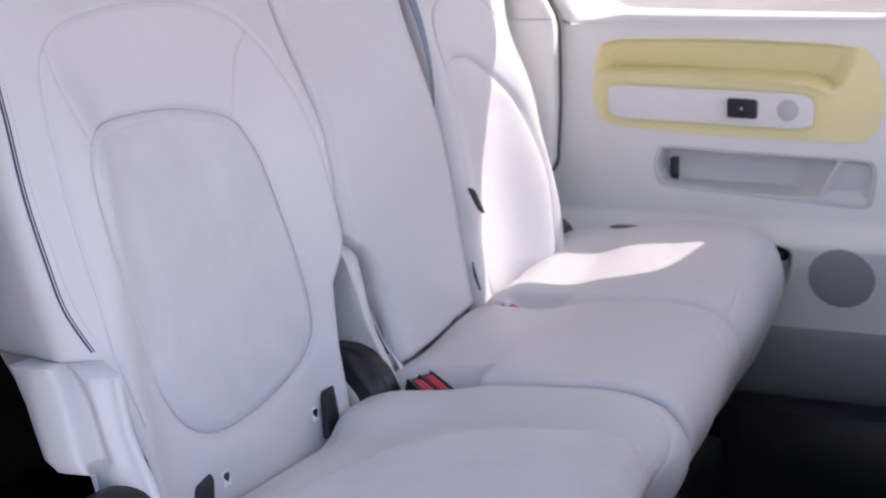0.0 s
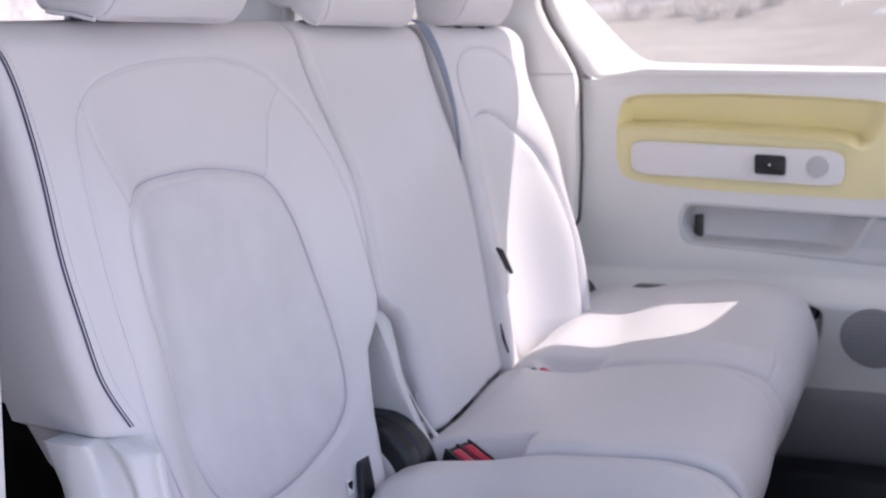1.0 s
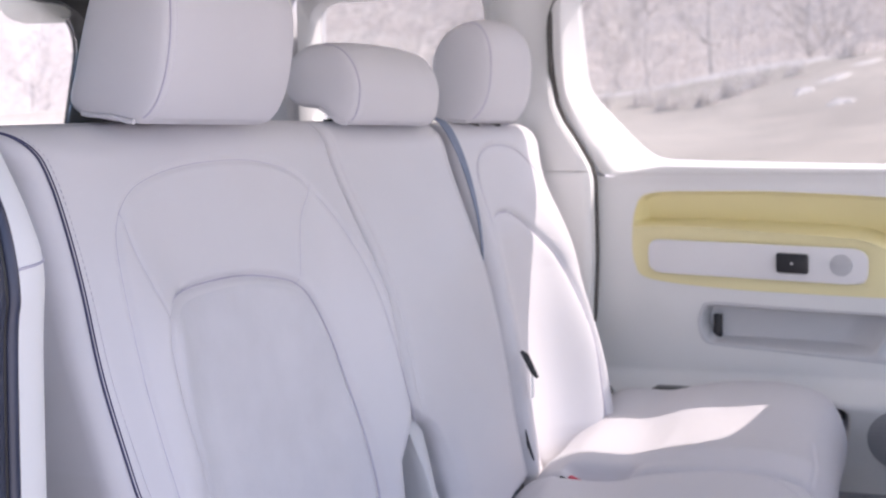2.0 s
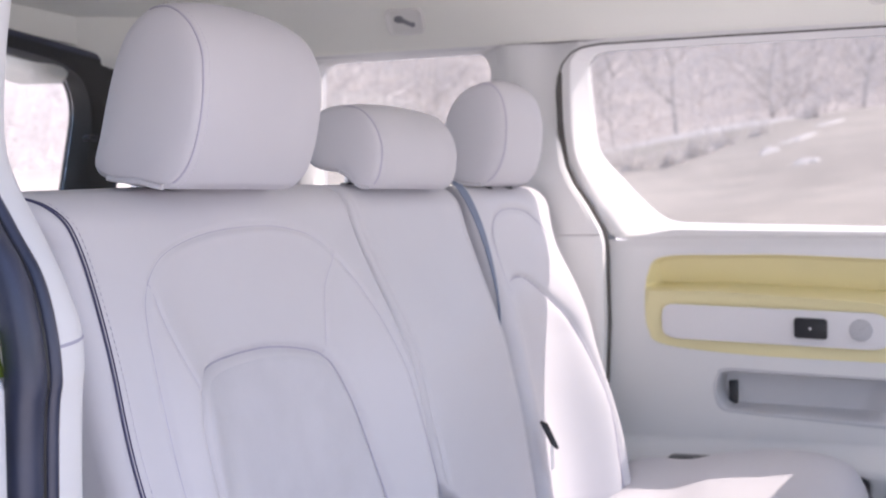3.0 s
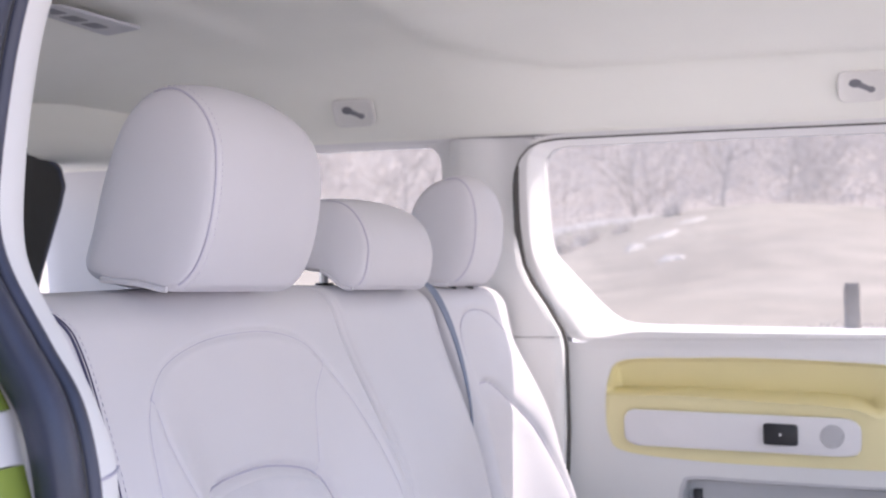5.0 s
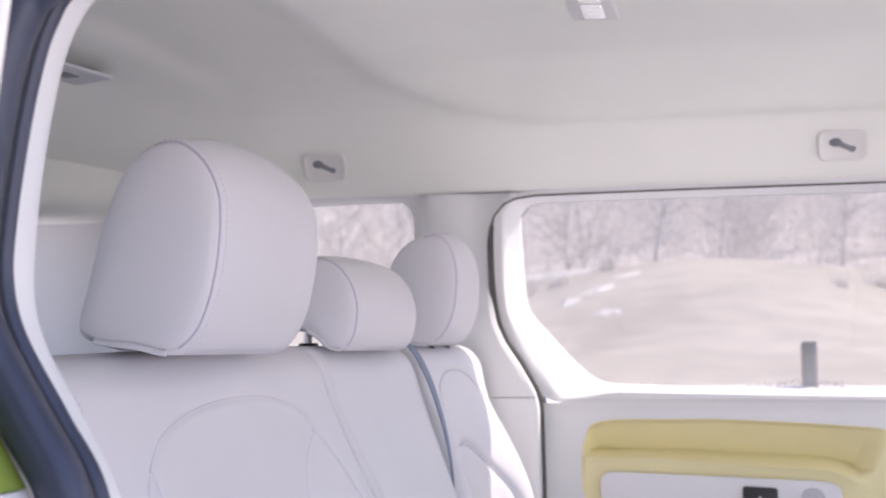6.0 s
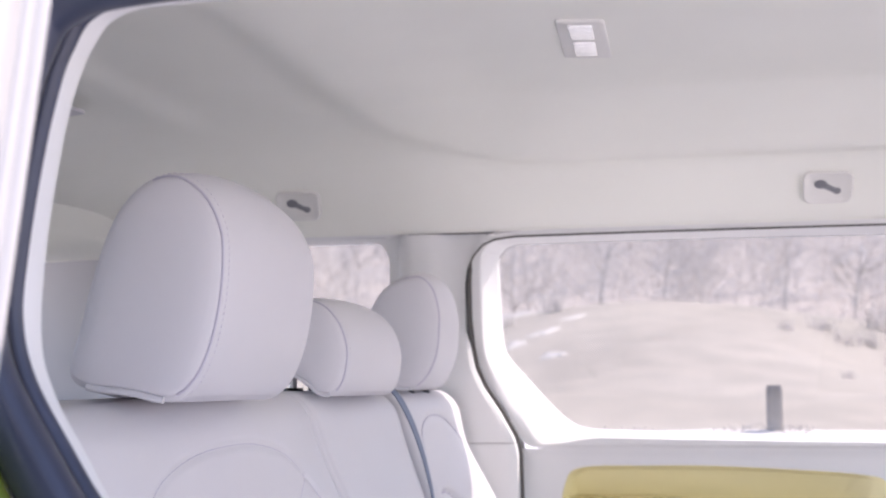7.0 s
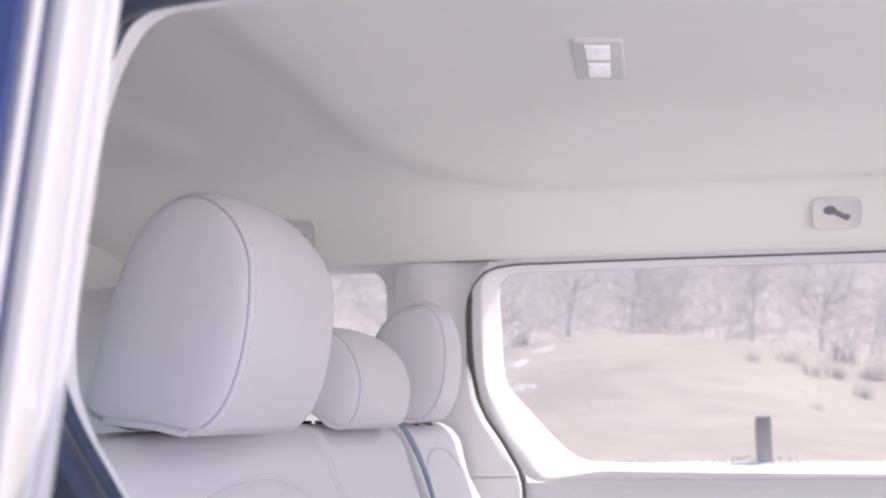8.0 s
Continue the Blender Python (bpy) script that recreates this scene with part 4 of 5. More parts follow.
st = [on_near(p[0] + 0.012, p[1], 0.0005) for p in smooth_path([(a, b, 0) for a, b in PIPE[1:]], 8)]
seat_part("stitching", stitches(st), M_STITCH, rear_seat, "grey thread stitching")

# ---- seat cushions ----
PROFILE = smooth_path([(0.141, 0.788), (0.144, 0.828), (0.162, 0.854), (0.190, 0.867), (0.22, 0.875), (0.30, 0.885), (0.36, 0.897), (0.43, 0.904), (0.52, 0.907), (0.575, 0.898), (0.597, 0.886),
                       (0.615, 0.864), (0.622, 0.840), (0.615, 0.810), (0.595, 0.775), (0.565, 0.738), (0.525, 0.70), (0.46, 0.66), (0.30, 0.645), (0.16, 0.66), (0.140, 0.72)], 12, closed=True)
P2 = np.array([(p.x, p.y) for p in PROFILE])
RUN = np.concatenate([[0.0], np.cumsum(np.linalg.norm(np.diff(P2, axis=0), axis=1))])
TAN = np.roll(P2, -1, axis=0) - np.roll(P2, 1, axis=0)
NORM = np.stack([-TAN[:, 1], TAN[:, 0]], axis=1) / np.linalg.norm(TAN, axis=1)[:, None]


def on_cushion(S, Y, relief, lift=0.0, sink=0.0):
    """Points of a cushion: S along its side profile from the rear edge, Y across the van. It is shorter and higher towards the far door."""
    x, z = np.interp(S, RUN, P2[:, 0]), np.interp(S, RUN, P2[:, 1])
    nx, nz = np.interp(S, RUN, NORM[:, 0]), np.interp(S, RUN, NORM[:, 1])
    face = np.maximum(smoothstep(-0.2, 0.6, nz), smoothstep(0.2, 0.9, nx)) * smoothstep(0.69, 0.76, z)
    d = relief(S, Y) * face + lift - sink
    rise = (np.where(Y < 0.26, 0.035, 0.076) * (Y - 0.26) + 0.009 * smoothstep(0.286, 0.29, Y)) * smoothstep(0.66, 0.82, z)
    stretch = (0.545 - 0.122 * (Y - 0.26)) / 0.545
    return np.stack([0.085 + (x + nx * d - 0.085) * stretch, Y, z + nz * d + rise], axis=-1)


def cushion(y0, y1, relief, ny=90, r=0.022, r2=None):
    r2 = r2 or r
    th = np.linspace(0, math.pi / 2, 9)
    ys = np.concatenate([y0 + r * (1 - np.cos(th))[:-1], np.linspace(y0 + r, y1 - r2, ny), y1 - r2 + r2 * np.sin(th)[1:]])
    dr = np.concatenate([r * (1 - np.sin(th))[:-1], np.zeros(ny), r2 * (1 - np.cos(th))[1:]])
    S, Yg = np.repeat(RUN[None, :], len(ys), 0), np.repeat(ys[:, None], len(RUN), 1)
    P = on_cushion(S, Yg, relief, 0.0, dr[:, None])
    bm = from_grid(P, closed_u=True)
    bm.verts.ensure_lookup_table()
    n = P.shape[1]
    bm.faces.new([bm.verts[i] for i in range(n)])
    bm.faces.new([bm.verts[(P.shape[0] - 1) * n + i] for i in range(n)])
    return bm


SEAT_IN = smooth_path([(0.145, -0.10), (0.17, 0.03), (0.203, 0.11), (0.262, 0.163), (0.405, 0.190), (0.475, 0.198), (0.525, 0.165), (0.560, 0.115), (0.578, 0.03), (0.575, -0.09), (0.51, -0.14), (0.35, -0.155), (0.20, -0.145)], 8, closed=True)


def near_seat(S, Y):
    d, inside = dist_to(SEAT_IN, S, Y)
    w = -0.029 * smoothstep(0.268, 0.196, Y + 0.035 * smoothstep(0.24, 0.12, S)) + 0.006 * np.exp(-((Y + 0.20) / 0.04) ** 2)
    w = w + np.where(inside, 0.012 * (1 - np.exp(-d / 0.016)), 0.0) + groove(d, 0.002, 0.004)
    d2, _ = dist_to([(0.30, 0.272), (0.47, 0.268), (0.53, 0.250), (0.575, 0.215), (0.62, 0.195)], S, Y, closed=False)
    w = w + groove(d2, 0.0022, 0.003)
    return w + 0.0015 * np.sin(S * 33 + Y * 9) * np.sin(Y * 21)


def mid_seat(S, Y):
    w = 0.003 * np.sin((Y - 0.29) / 0.37 * math.pi) + 0.0015 * np.sin(S * 29) * np.sin(Y * 26)
    w = w + groove(np.abs(Y - 0.640 + 0.09 * smoothstep(0.44, 0.56, S)), 0.003, 0.0035) + 0.018 * smoothstep(0.20, 0.06, S) * smoothstep(0.45, 0.66, Y)
    # a well for the buckle at the inner rear corner, and a shallow one at the outer
    w = w - 0.040 * smoothstep(0.25, 0.225, S) * smoothstep(0.345, 0.33, Y) * smoothstep(0.07, 0.10, S)
    return w - 0.020 * np.exp(-(((S - 0.175) / 0.055) ** 6)) * np.exp(-(((Y - 0.668) / 0.030) ** 6))


def far_seat(S, Y):
    w = 0.010 * smoothstep(0.68, 0.74, Y) + 0.026 * np.exp(-((Y - 1.01) / 0.10) ** 2) * (0.3 + 0.7 * smoothstep(0.58, 0.48, S)) + 0.010 * smoothstep(0.22, 0.1, S)
    w = w + groove(np.abs(S - 0.515 + 0.12 * (Y - 0.72)), 0.0025, 0.003) * smoothstep(0.84, 0.80, Y)
    w = w - 0.022 * np.exp(-(((S - 0.175) / 0.055) ** 6)) * np.exp(-(((Y - 0.668) / 0.030) ** 6))
    return w + 0.0015 * np.sin(S * 31) * np.sin(Y * 22)


seat_part("seat_cushion", cushion(-0.232, 0.286, near_seat, 170, 0.03, 0.014), M_LEATHER, rear_seat, "white seat cushion with raised side", angle=60)
seat_part("center_cushion", cushion(0.290, 0.662, mid_seat, 110, 0.014, 0.02), M_LEATHER, rear_seat, "plain white middle cushion", angle=60)

# the suede top of the near cushion
cc = Vector((0.37, 0.02))
loop = resample([(p.x, p.y) for p in SEAT_IN], 130)
steps = np.linspace(0.975, 0.0, 40)
arr = np.array([[tuple(cc + (Vector(p) - cc) * s) for p in loop] for s in steps])
up = 0.0022 * smoothstep(0.975, 0.94, steps)[:, None] - 0.001
seat_part("cushion_panel", from_grid(on_cushion(arr[:, :, 0], arr[:, :, 1], near_seat, up), closed_u=True), M_SUEDE, rear_seat, "soft white suede seat panel", angle=60)

L = np.array([(p.x, p.y) for p in SEAT_IN])
seat_part("seam", tube([Vector(q) for q in on_cushion(L[:, 0], L[:, 1], near_seat, 0.001)], 0.0010, 6, closed=True), M_SEAM, rear_seat)

# plastic cover, hinge and rail of the double seat
COVER = [  # height; x and y of ridge, hollow, flange inside, flange edge, flange outside
    (1.012, 0.112, -0.206, 0.080, -0.212, 0.080, -0.240, 0.056, -0.246, 0.030, -0.244),
    (1.000, 0.142, -0.205, 0.092, -0.213, 0.084, -0.236, 0.058, -0.247, 0.036, -0.244),
    (0.970, 0.147, -0.205, 0.108, -0.211, 0.096, -0.237, 0.064, -0.247, 0.050, -0.243),
    (0.940, 0.154, -0.205, 0.117, -0.210, 0.104, -0.238, 0.072, -0.247, 0.060, -0.243),
    (0.912, 0.168, -0.206, 0.124, -0.209, 0.112, -0.238, 0.079, -0.246, 0.070, -0.242),
    (0.900, 0.175, -0.206, 0.108, -0.208, 0.120, -0.234, 0.088, -0.241, 0.082, -0.236),
    (0.893, 0.179, -0.206, 0.112, -0.209, 0.117, -0.216, 0.110, -0.218, 0.108, -0.214),
    (0.850, 0.197, -0.207, 0.124, -0.210, 0.124, -0.213, 0.122, -0.215, 0.120, -0.212),
    (0.780, 0.225, -0.207, 0.136, -0.210, 0.136, -0.213, 0.134, -0.215, 0.132, -0.212)]
rows = []
for z, bx, by, cx, cy, dx, dy, ex, ey, fx, fy in COVER:
    edge_x = 0.113 + 0.19 * (0.99 - z)
    sec = smooth_path([(edge_x, -0.162), (edge_x + 0.4 * (bx - edge_x), -0.192), (bx - 0.003, by + 0.012), (bx, by), (bx - 0.010, by - 0.004), (cx + 0.45 * (bx - cx), cy - 0.010), (cx, cy),
                       (0.5 * (cx + dx) - 0.002, 0.5 * (cy + dy)), (dx, dy), (0.5 * (dx + ex), 0.5 * (dy + ey) - 0.002), (ex, ey), (fx, fy)], 4)
    rows.append([(q.x, q.y, z) for q in sec] + [(fx, -0.15, z), (edge_x, -0.15, z)])
fine = []
for r0, r1 in zip(rows, rows[1:]):
    for t in np.linspace(0, 1, 5)[:-1]:
        fine.append([tuple(np.array(a) * (1 - t) + np.array(b) * t) for a, b in zip(r0, r1)])
fine.append(rows[-1])
seat_part("side_cover", loft(fine), M_PLASTIC, rear_seat, "white moulded plastic side cover with raised flange", angle=85)
slot = [(0.131 + 0.19 * (0.905 - z), -0.160 + 0.2 * (0.905 - z), z) for z in np.linspace(0.905, 0.80, 12)]
seat_part("lever_slot", tube(slot, [0.0015] + [0.0045] * 11, 8), M_BLACK, rear_seat, "black lever slot")
seat_part("outer_recliner_cover", tube([(0.152, -0.195, 0.842), (0.152, -0.240, 0.842), (0.152, -0.252, 0.842)], [0.046, 0.046, 0.038], 28), M_BLACK, rear_seat, "rounded black recliner cover")
arm = [(1.060, 0.090, 0.096), (1.036, 0.109, 0.113), (0.998, 0.125, 0.123), (0.959, 0.136, 0.131), (0.927, 0.153, 0.144), (0.890, 0.174, 0.164), (0.850, 0.192, 0.184)]
rows = []
for z, x, x2 in arm:
    rows.append([(0.02, 0.330, z), (x - 0.020, 0.329, z), (x - 0.003, 0.325, z), (x, 0.327, z), (0.5 * (x + x2) + 0.0015, 0.338, z), (x2, 0.349, z), (x2 - 0.005, 0.352, z), (0.02, 0.352, z)])
seat_part("hinge_cover", loft(rows), M_PLASTIC, rear_seat, "white plastic hinge arm", angle=50)
slit = [(0.122, 0.366, 0.947), (0.132, 0.366, 0.927), (0.139, 0.366, 0.911), (0.150, 0.366, 0.898)]
seat_part("hinge_slit", tube(slit, [0.001, 0.0032, 0.0034, 0.0015], 8), M_BLACK, rear_seat, "narrow black slit")
edge_line = [(0.118, 0.370, 0.960), (0.128, 0.370, 0.937), (0.142, 0.370, 0.911), (0.158, 0.369, 0.892), (0.172, 0.366, 0.878)]
seat_part("hinge_edge", tube(edge_line, [0.001, 0.0018, 0.0018, 0.002, 0.0045], 8), M_PLASTIC, rear_seat, "thin white trim edge")
HOOD = smooth_path([(0.080, 0.921), (0.108, 0.922), (0.131, 0.920), (0.151, 0.912), (0.167, 0.899), (0.178, 0.887), (0.186, 0.872), (0.194, 0.850), (0.198, 0.815)], 4)
rows = []
for y, k in ((0.286, 0.020), (0.2875, 0.015), (0.292, 0.011), (0.300, 0.0075), (0.303, 0.0072), (0.306, 0.003), (0.318, 0.0005), (0.326, 0.0), (0.330, 0.004)):
    rows.append([(p.x - k, y, p.y - 0.9 * k) for p in HOOD] + [(0.10, y, 0.80), (0.08, y, 0.85)])
seat_part("recliner_cover", loft(rows), M_BLACK, rear_seat, "glossy black hood over the recliner")
rows = [[(p.x - k, y, p.y - 0.9 * k) for p in HOOD[:-3]] + [(0.150, y, 0.80), (0.08, y, 0.80), (0.07, y, 0.88)] for y, k in ((0.278, 0.037), (0.2795, 0.033), (0.285, 0.033))]
seat_part("hinge_plate", loft(rows), M_PLASTIC, rear_seat, "white plastic plate beside the recliner")
seat_part("seat_base", block(0.06, 0.46, -0.16, 0.60, 0.50, 0.645, 0.02), M_BLACK, rear_seat, "black seat rail housing")


def flap(y, z):
    """A black slot flap of a child seat anchor, at the foot of the backrest."""
    ol = round_outline([(-0.026, -0.045), (0.002, -0.045), (0.010, -0.02), (0.019, 0.016), (0.015, 0.023), (-0.011, 0.014), (-0.015, 0.006)], 0.003, 4)
    w = float(near_front(np.array([[y]]), np.array([[z]]))[0, 0])
    return plate(ol, lambda a, b, h: Vector(back_point(np.array(y + a), np.array(z + b), np.array(w - 0.004 + h))), 0.009, 0.002)


for yy, zz in ((0.231, 0.863), (-0.053, 0.821)):
    seat_part("anchor_flap", flap(yy, zz), M_BLACK, rear_seat, "black anchor slot flap")
for yy, zz in ((0.204, 0.850), (-0.010, 0.829)):
    tag = round_outline([(-0.0075, -0.009), (0.0075, -0.009), (0.0075, 0.009), (-0.0075, 0.009)], 0.002, 3)
    put = lambda a, b, h, yy=yy, zz=zz: Vector(back_point(np.array(yy + a), np.array(zz + b), np.array(float(near_front(np.array([[yy]]), np.array([[zz]]))[0, 0]) + h)))
    tg = seat_part("anchor_tag", plate(tag, put, 0.0015, 0.0005), M_LABEL, rear_seat, "tiny white tag with a dark mark")
    mark = round_outline([(-0.006, 0.002), (0.001, -0.004), (0.006, 0.003), (0.005, 0.008), (-0.005, 0.007)], 0.001, 2)
    seat_part("mark", plate(mark, lambda a, b, h, put=put: put(a, b, h + 0.0012), 0.0008, 0.0002), M_BLACK, tg)

# ---- headrests ----
TALL = [(0.028, 1.431), (0.048, 1.444), (0.061, 1.470), (0.069, 1.505), (0.0715, 1.538), (0.069, 1.563), (0.056, 1.588), (0.034, 1.6035), (0.010, 1.6005), (-0.011, 1.584), (-0.026, 1.557),
        (-0.038, 1.520), (-0.048, 1.481), (-0.055, 1.457), (-0.052, 1.446), (-0.036, 1.440), (-0.004, 1.4365)]
TALL_FAR = [(-0.006, 1.438), (0.014, 1.453), (0.027, 1.480), (0.032, 1.512), (0.032, 1.545), (0.024, 1.575), (0.008, 1.592), (-0.012, 1.592), (-0.038, 1.582), (-0.056, 1.564), (-0.067, 1.540),
            (-0.071, 1.50), (-0.069, 1.465), (-0.060, 1.444), (-0.036, 1.439)]
LOW = [(0.018, 1.433), (0.029, 1.445), (0.034, 1.466), (0.034, 1.486), (0.025, 1.511), (0.006, 1.531), (-0.020, 1.537), (-0.048, 1.533), (-0.068, 1.518), (-0.076, 1.492), (-0.072, 1.468),
       (-0.055, 1.457), (-0.026, 1.453), (-0.010, 1.444), (0.003, 1.434)]


def headrest(owner, cy, half, outline, bulge, label, seam_span, post_x=-0.022, turn=0.0):
    """A padded head support: a side outline drawn across, with a flat stitched panel at each end."""
    ol = resample([(p.x, p.y) for p in smooth_path(outline, 8, closed=True)], 140)
    A = np.array([(p.x, p.y) for p in ol])
    c = np.array([0.5 * (A[:, 0].min() + A[:, 0].max()), 0.5 * (A[:, 1].min() + A[:, 1].max())])
    low = A[:, 1].min()
    rows = []
    for y, s in ((-0.0075, 0.03), (-0.0072, 0.3), (-0.006, 0.6), (-0.0035, 0.84), (-0.001, 0.93), (0.0005, 0.956), (0.0018, 0.960), (0.0032, 0.945), (0.0040, 0.962), (0.0055, 0.992), (0.0085, 1.004)):
        rows.append((-half + y, s))
    band = [(v * (half - 0.0085), 1.004 + bulge * (1 - abs(v) ** 2.2)) for v in np.linspace(-1, 1, 42)[1:-1]]
    rows = rows + band + [(-y, s) for y, s in rows[::-1]]
    P = []
    for y, s in rows:
        q = c + (A - c) * s
        q[:, 1] = np.maximum(q[:, 1], np.minimum(A[:, 1], low + 0.004) - 0.001)
        P.append(np.stack([q[:, 0] - turn * y, np.full(len(q), cy + y), q[:, 1]], -1))
    P = np.array(P)
    bm = from_grid(P, closed_u=True)
    bm.verts.ensure_lookup_table()
    n, m = P.shape[1], P.shape[0]
    bm.faces.new([bm.verts[i] for i in range(n)])
    bm.faces.new([bm.verts[(m - 1) * n + i] for i in range(n)])
    head = seat_part("headrest", bm, M_LEATHER, owner, label, angle=70)
    # stitches along the band beside the near seam, from the notch below the front over the top
    a, b = seam_span
    k = [int(i) % n for i in np.linspace(a * n, b * n, 61)]
    row = (P[10] * 0.8 + P[11] * 0.2)
    path = [Vector(row[i]) + Vector((row[i][0] - c[0], 0, row[i][2] - c[1])).normalized() * 0.0004 for i in k]
    seat_part("stitching", stitches(path, 0.0050, 0.0026, 0.00035), M_STITCH, head, "grey thread stitching")
    rim = c + (A - c) * 0.968
    seam = [Vector((rim[i][0] + turn * half, cy - half + 0.0022, rim[i][1])) for i in k]
    seat_part("seam", tube(seam, 0.0011, 6), M_SEAM, head)
    hem = [Vector((turn * half + c[0] + (A[int(i) % n, 0] - c[0]) * 0.965, cy - half + 0.0005, A[int(i) % n, 1] + 0.001)) for i in np.linspace(n * 0.86, n * 0.995, 24)]
    seat_part("hem", tube(hem, 0.0028, 8), M_LEATHER, head, "rolled leather hem")
    for dy in (-0.047, 0.047):
        seat_part("post", tube([(post_x, cy + dy, 1.405), (post_x - 0.002, cy + dy, 1.480)], 0.0055, 12), M_CHROME, head, "steel headrest post")
        seat_part("collar", tube([(post_x, cy + dy, 1.432), (post_x, cy + dy, 1.4405)], [0.013, 0.011], 14), M_BLACK, head, "black plastic collar")
    return head


headrest(rear_seat, -0.004, 0.127, TALL, 0.110, "tall white leather headrest with stitched seams", (0.02, 0.47), turn=0.026)
headrest(rear_seat, 0.472, 0.130, LOW, 0.10, "low white middle headrest with a front lip", (0.02, 0.40), -0.052, 0.012)

single = thing("single_rear_seat", "white leatherette single rear seat beside the far door", "car seat", at=(0.1, 0.88, 0.5))
seat_part("backrest", backrest(far_l, far_r, 0.80, 1.437, far_front, 0.10, 140, 130, 0.02, 0.035), M_LEATHER, single, "white backrest with an oval panel", angle=60)
seat_part("seat_cushion", cushion(0.666, 1.068, far_seat, 110, 0.02, 0.035), M_LEATHER, single, "white seat cushion", angle=60)
headrest(single, 0.893, 0.120, TALL_FAR, 0.11, "tall white leather headrest", (0.02, 0.47), turn=0.09)
seat_part("recliner_cover", tube([(0.105, 1.045, 0.955), (0.105, 1.085, 0.955), (0.105, 1.092, 0.955)], [0.040, 0.038, 0.030], 24), M_BLACK, single, "round black recliner cover")
seat_part("seat_base", block(0.06, 0.46, 0.74, 1.00, 0.50, 0.645, 0.02), M_BLACK, single, "black seat rail housing")
seat_part("inner_slot", tube([(0.120, 0.703, 0.972), (0.124, 0.7035, 0.950), (0.132, 0.705, 0.926)], [0.001, 0.0026, 0.0014], 8), M_BLACK, single, "thin black slot at the inner foot")
seat_part("side_slot", block(0.140, 0.156, 0.944, 0.958, 0.905, 0.958, 0.003), M_BLACK, single, "black side slot")

for line, closed, r in ((FAR_IN, True, 0.0011), (FAR_WING, False, 0.0007)):
    L = np.array([(p.x, p.y) for p in line])
    pts = back_point(L[:, 0], L[:, 1], far_front(L[:, :1], L[:, 1:])[:, 0] + 0.0012)
    seat_part("seam", tube([Vector(q) for q in pts], r, 6, closed=closed), M_SEAM, single)

# ---- belts and buckles ----
belt = thing("seat_belt", "blue-grey seat belt between the two backrests", "seat belt", at=(0.0, 0.68, 1.43))
bp = smooth_path([(-0.07, 0.684, 1.425), (-0.035, 0.683, 1.444), (-0.002, 0.682, 1.438), (0.022, 0.684, 1.40), (0.040, 0.690, 1.345), (0.052, 0.697, 1.28), (0.055, 0.702, 1.22)], 6)
wid = [0.015 - 0.012 * min(1, max(0, (1.43 - p.z) / 0.16)) for p in bp]
seat_part("strap", loft([[p + Vector((0.001, -w, 0)), p + Vector((0.001, w, 0)), p + Vector((-0.001, w, 0)), p + Vector((-0.001, -w, 0))] for p, w in zip(bp, wid)]), M_BELT, belt, "woven blue-grey strap")
seat_part("tongue", tube([(0.116, 0.698, 1.092), (0.122, 0.700, 1.086), (0.134, 0.703, 1.060), (0.140, 0.704, 1.052)], [0.002, 0.0052, 0.0046, 0.002], 10, flat=0.6), M_BLACK, belt, "small black belt clip")
seat_part("label", block(0.128, 0.1295, 0.707, 0.716, 1.020, 1.066, 0.0005), M_LABEL, belt, "narrow white fabric label")


def buckle(x, y, z, turn, label):
    """A black buckle with two red release keys."""
    ob = thing("belt_buckle", label, "belt buckle", group="belt buckles", at=(x, y, z))
    ob.rotation_euler = (radians(8), radians(22), radians(turn))
    ribs = [block(-0.046, 0.040, s - 0.0022, s + 0.0022, 0.0, 0.0070, 0.002) for s in (-0.020, 0.0, 0.020)]
    part("housing", merge(block(-0.048, 0.042, -0.0225, 0.0225, -0.030, 0.003, 0.005, 3), *ribs), M_BLACK, ob)
    for s in (-0.010, 0.010):
        part("release_key", block(-0.036, 0.036, s - 0.0068, s + 0.0068, 0.000, 0.0080, 0.003), M_RED, ob, "red release key")
    return ob


buckle(0.258, 0.312, 0.863, -20, "black belt buckle with red keys between the cushions")
buckle(0.226, 0.672, 0.891, 0, "black belt buckle with red key sunk between cushions")

# painted body jamb outside the seal
JAMB = [(0.50, 0.120), (1.20, 0.126), (1.30, 0.128), (1.36, 0.112), (1.40, 0.088), (1.46, 0.062), (1.53, 0.065), (1.60, 0.080), (1.66, 0.11)]
jz, jx = [a for a, _ in JAMB], [b for _, b in JAMB]
for z0, z1, mat, word in ((0.50, 1.2965, M_PAINT_SHADE, "white lower jamb"), (1.2975, 1.3290, M_LIME, "lime green painted band"), (1.3300, 1.3600, M_PAINT_SHADE, "white painted band"), (1.3610, 1.69, M_LIME, "lime green upper jamb")):
    rows = []
    for z in np.linspace(z0, z1, 14):
        e = float(np.interp(z, jz, jx))
        rows.append([(e - 0.06, -0.485, z), (e + 0.002, -0.487, z), (e + 0.004, -0.53, z), (e - 0.010, -0.565, z), (e - 0.03, -0.572, z), (e - 0.10, -0.572, z), (e - 0.10, -0.50, z)])
    part("jamb", loft(rows), mat, doorway, word)
part("striker_cover", block(0.13, 0.155, -0.56, -0.51, 1.10, 1.304, 0.012, 3), M_PLASTIC, doorway, "pale rounded striker cover")
part("body_side", block(-0.95, 0.03, -0.575, -0.535, 0.35, 1.40, 0.02), M_PAINT, wall_near, "white painted body side")

# ---- near sliding door, slid back along the outside ----
door_2 = thing("door_2", "open white sliding door slid back along the body", "car door", kind="structure")


def lead(z):
    return 0.200 - 0.134 * (1.59 - max(z, 1.34))


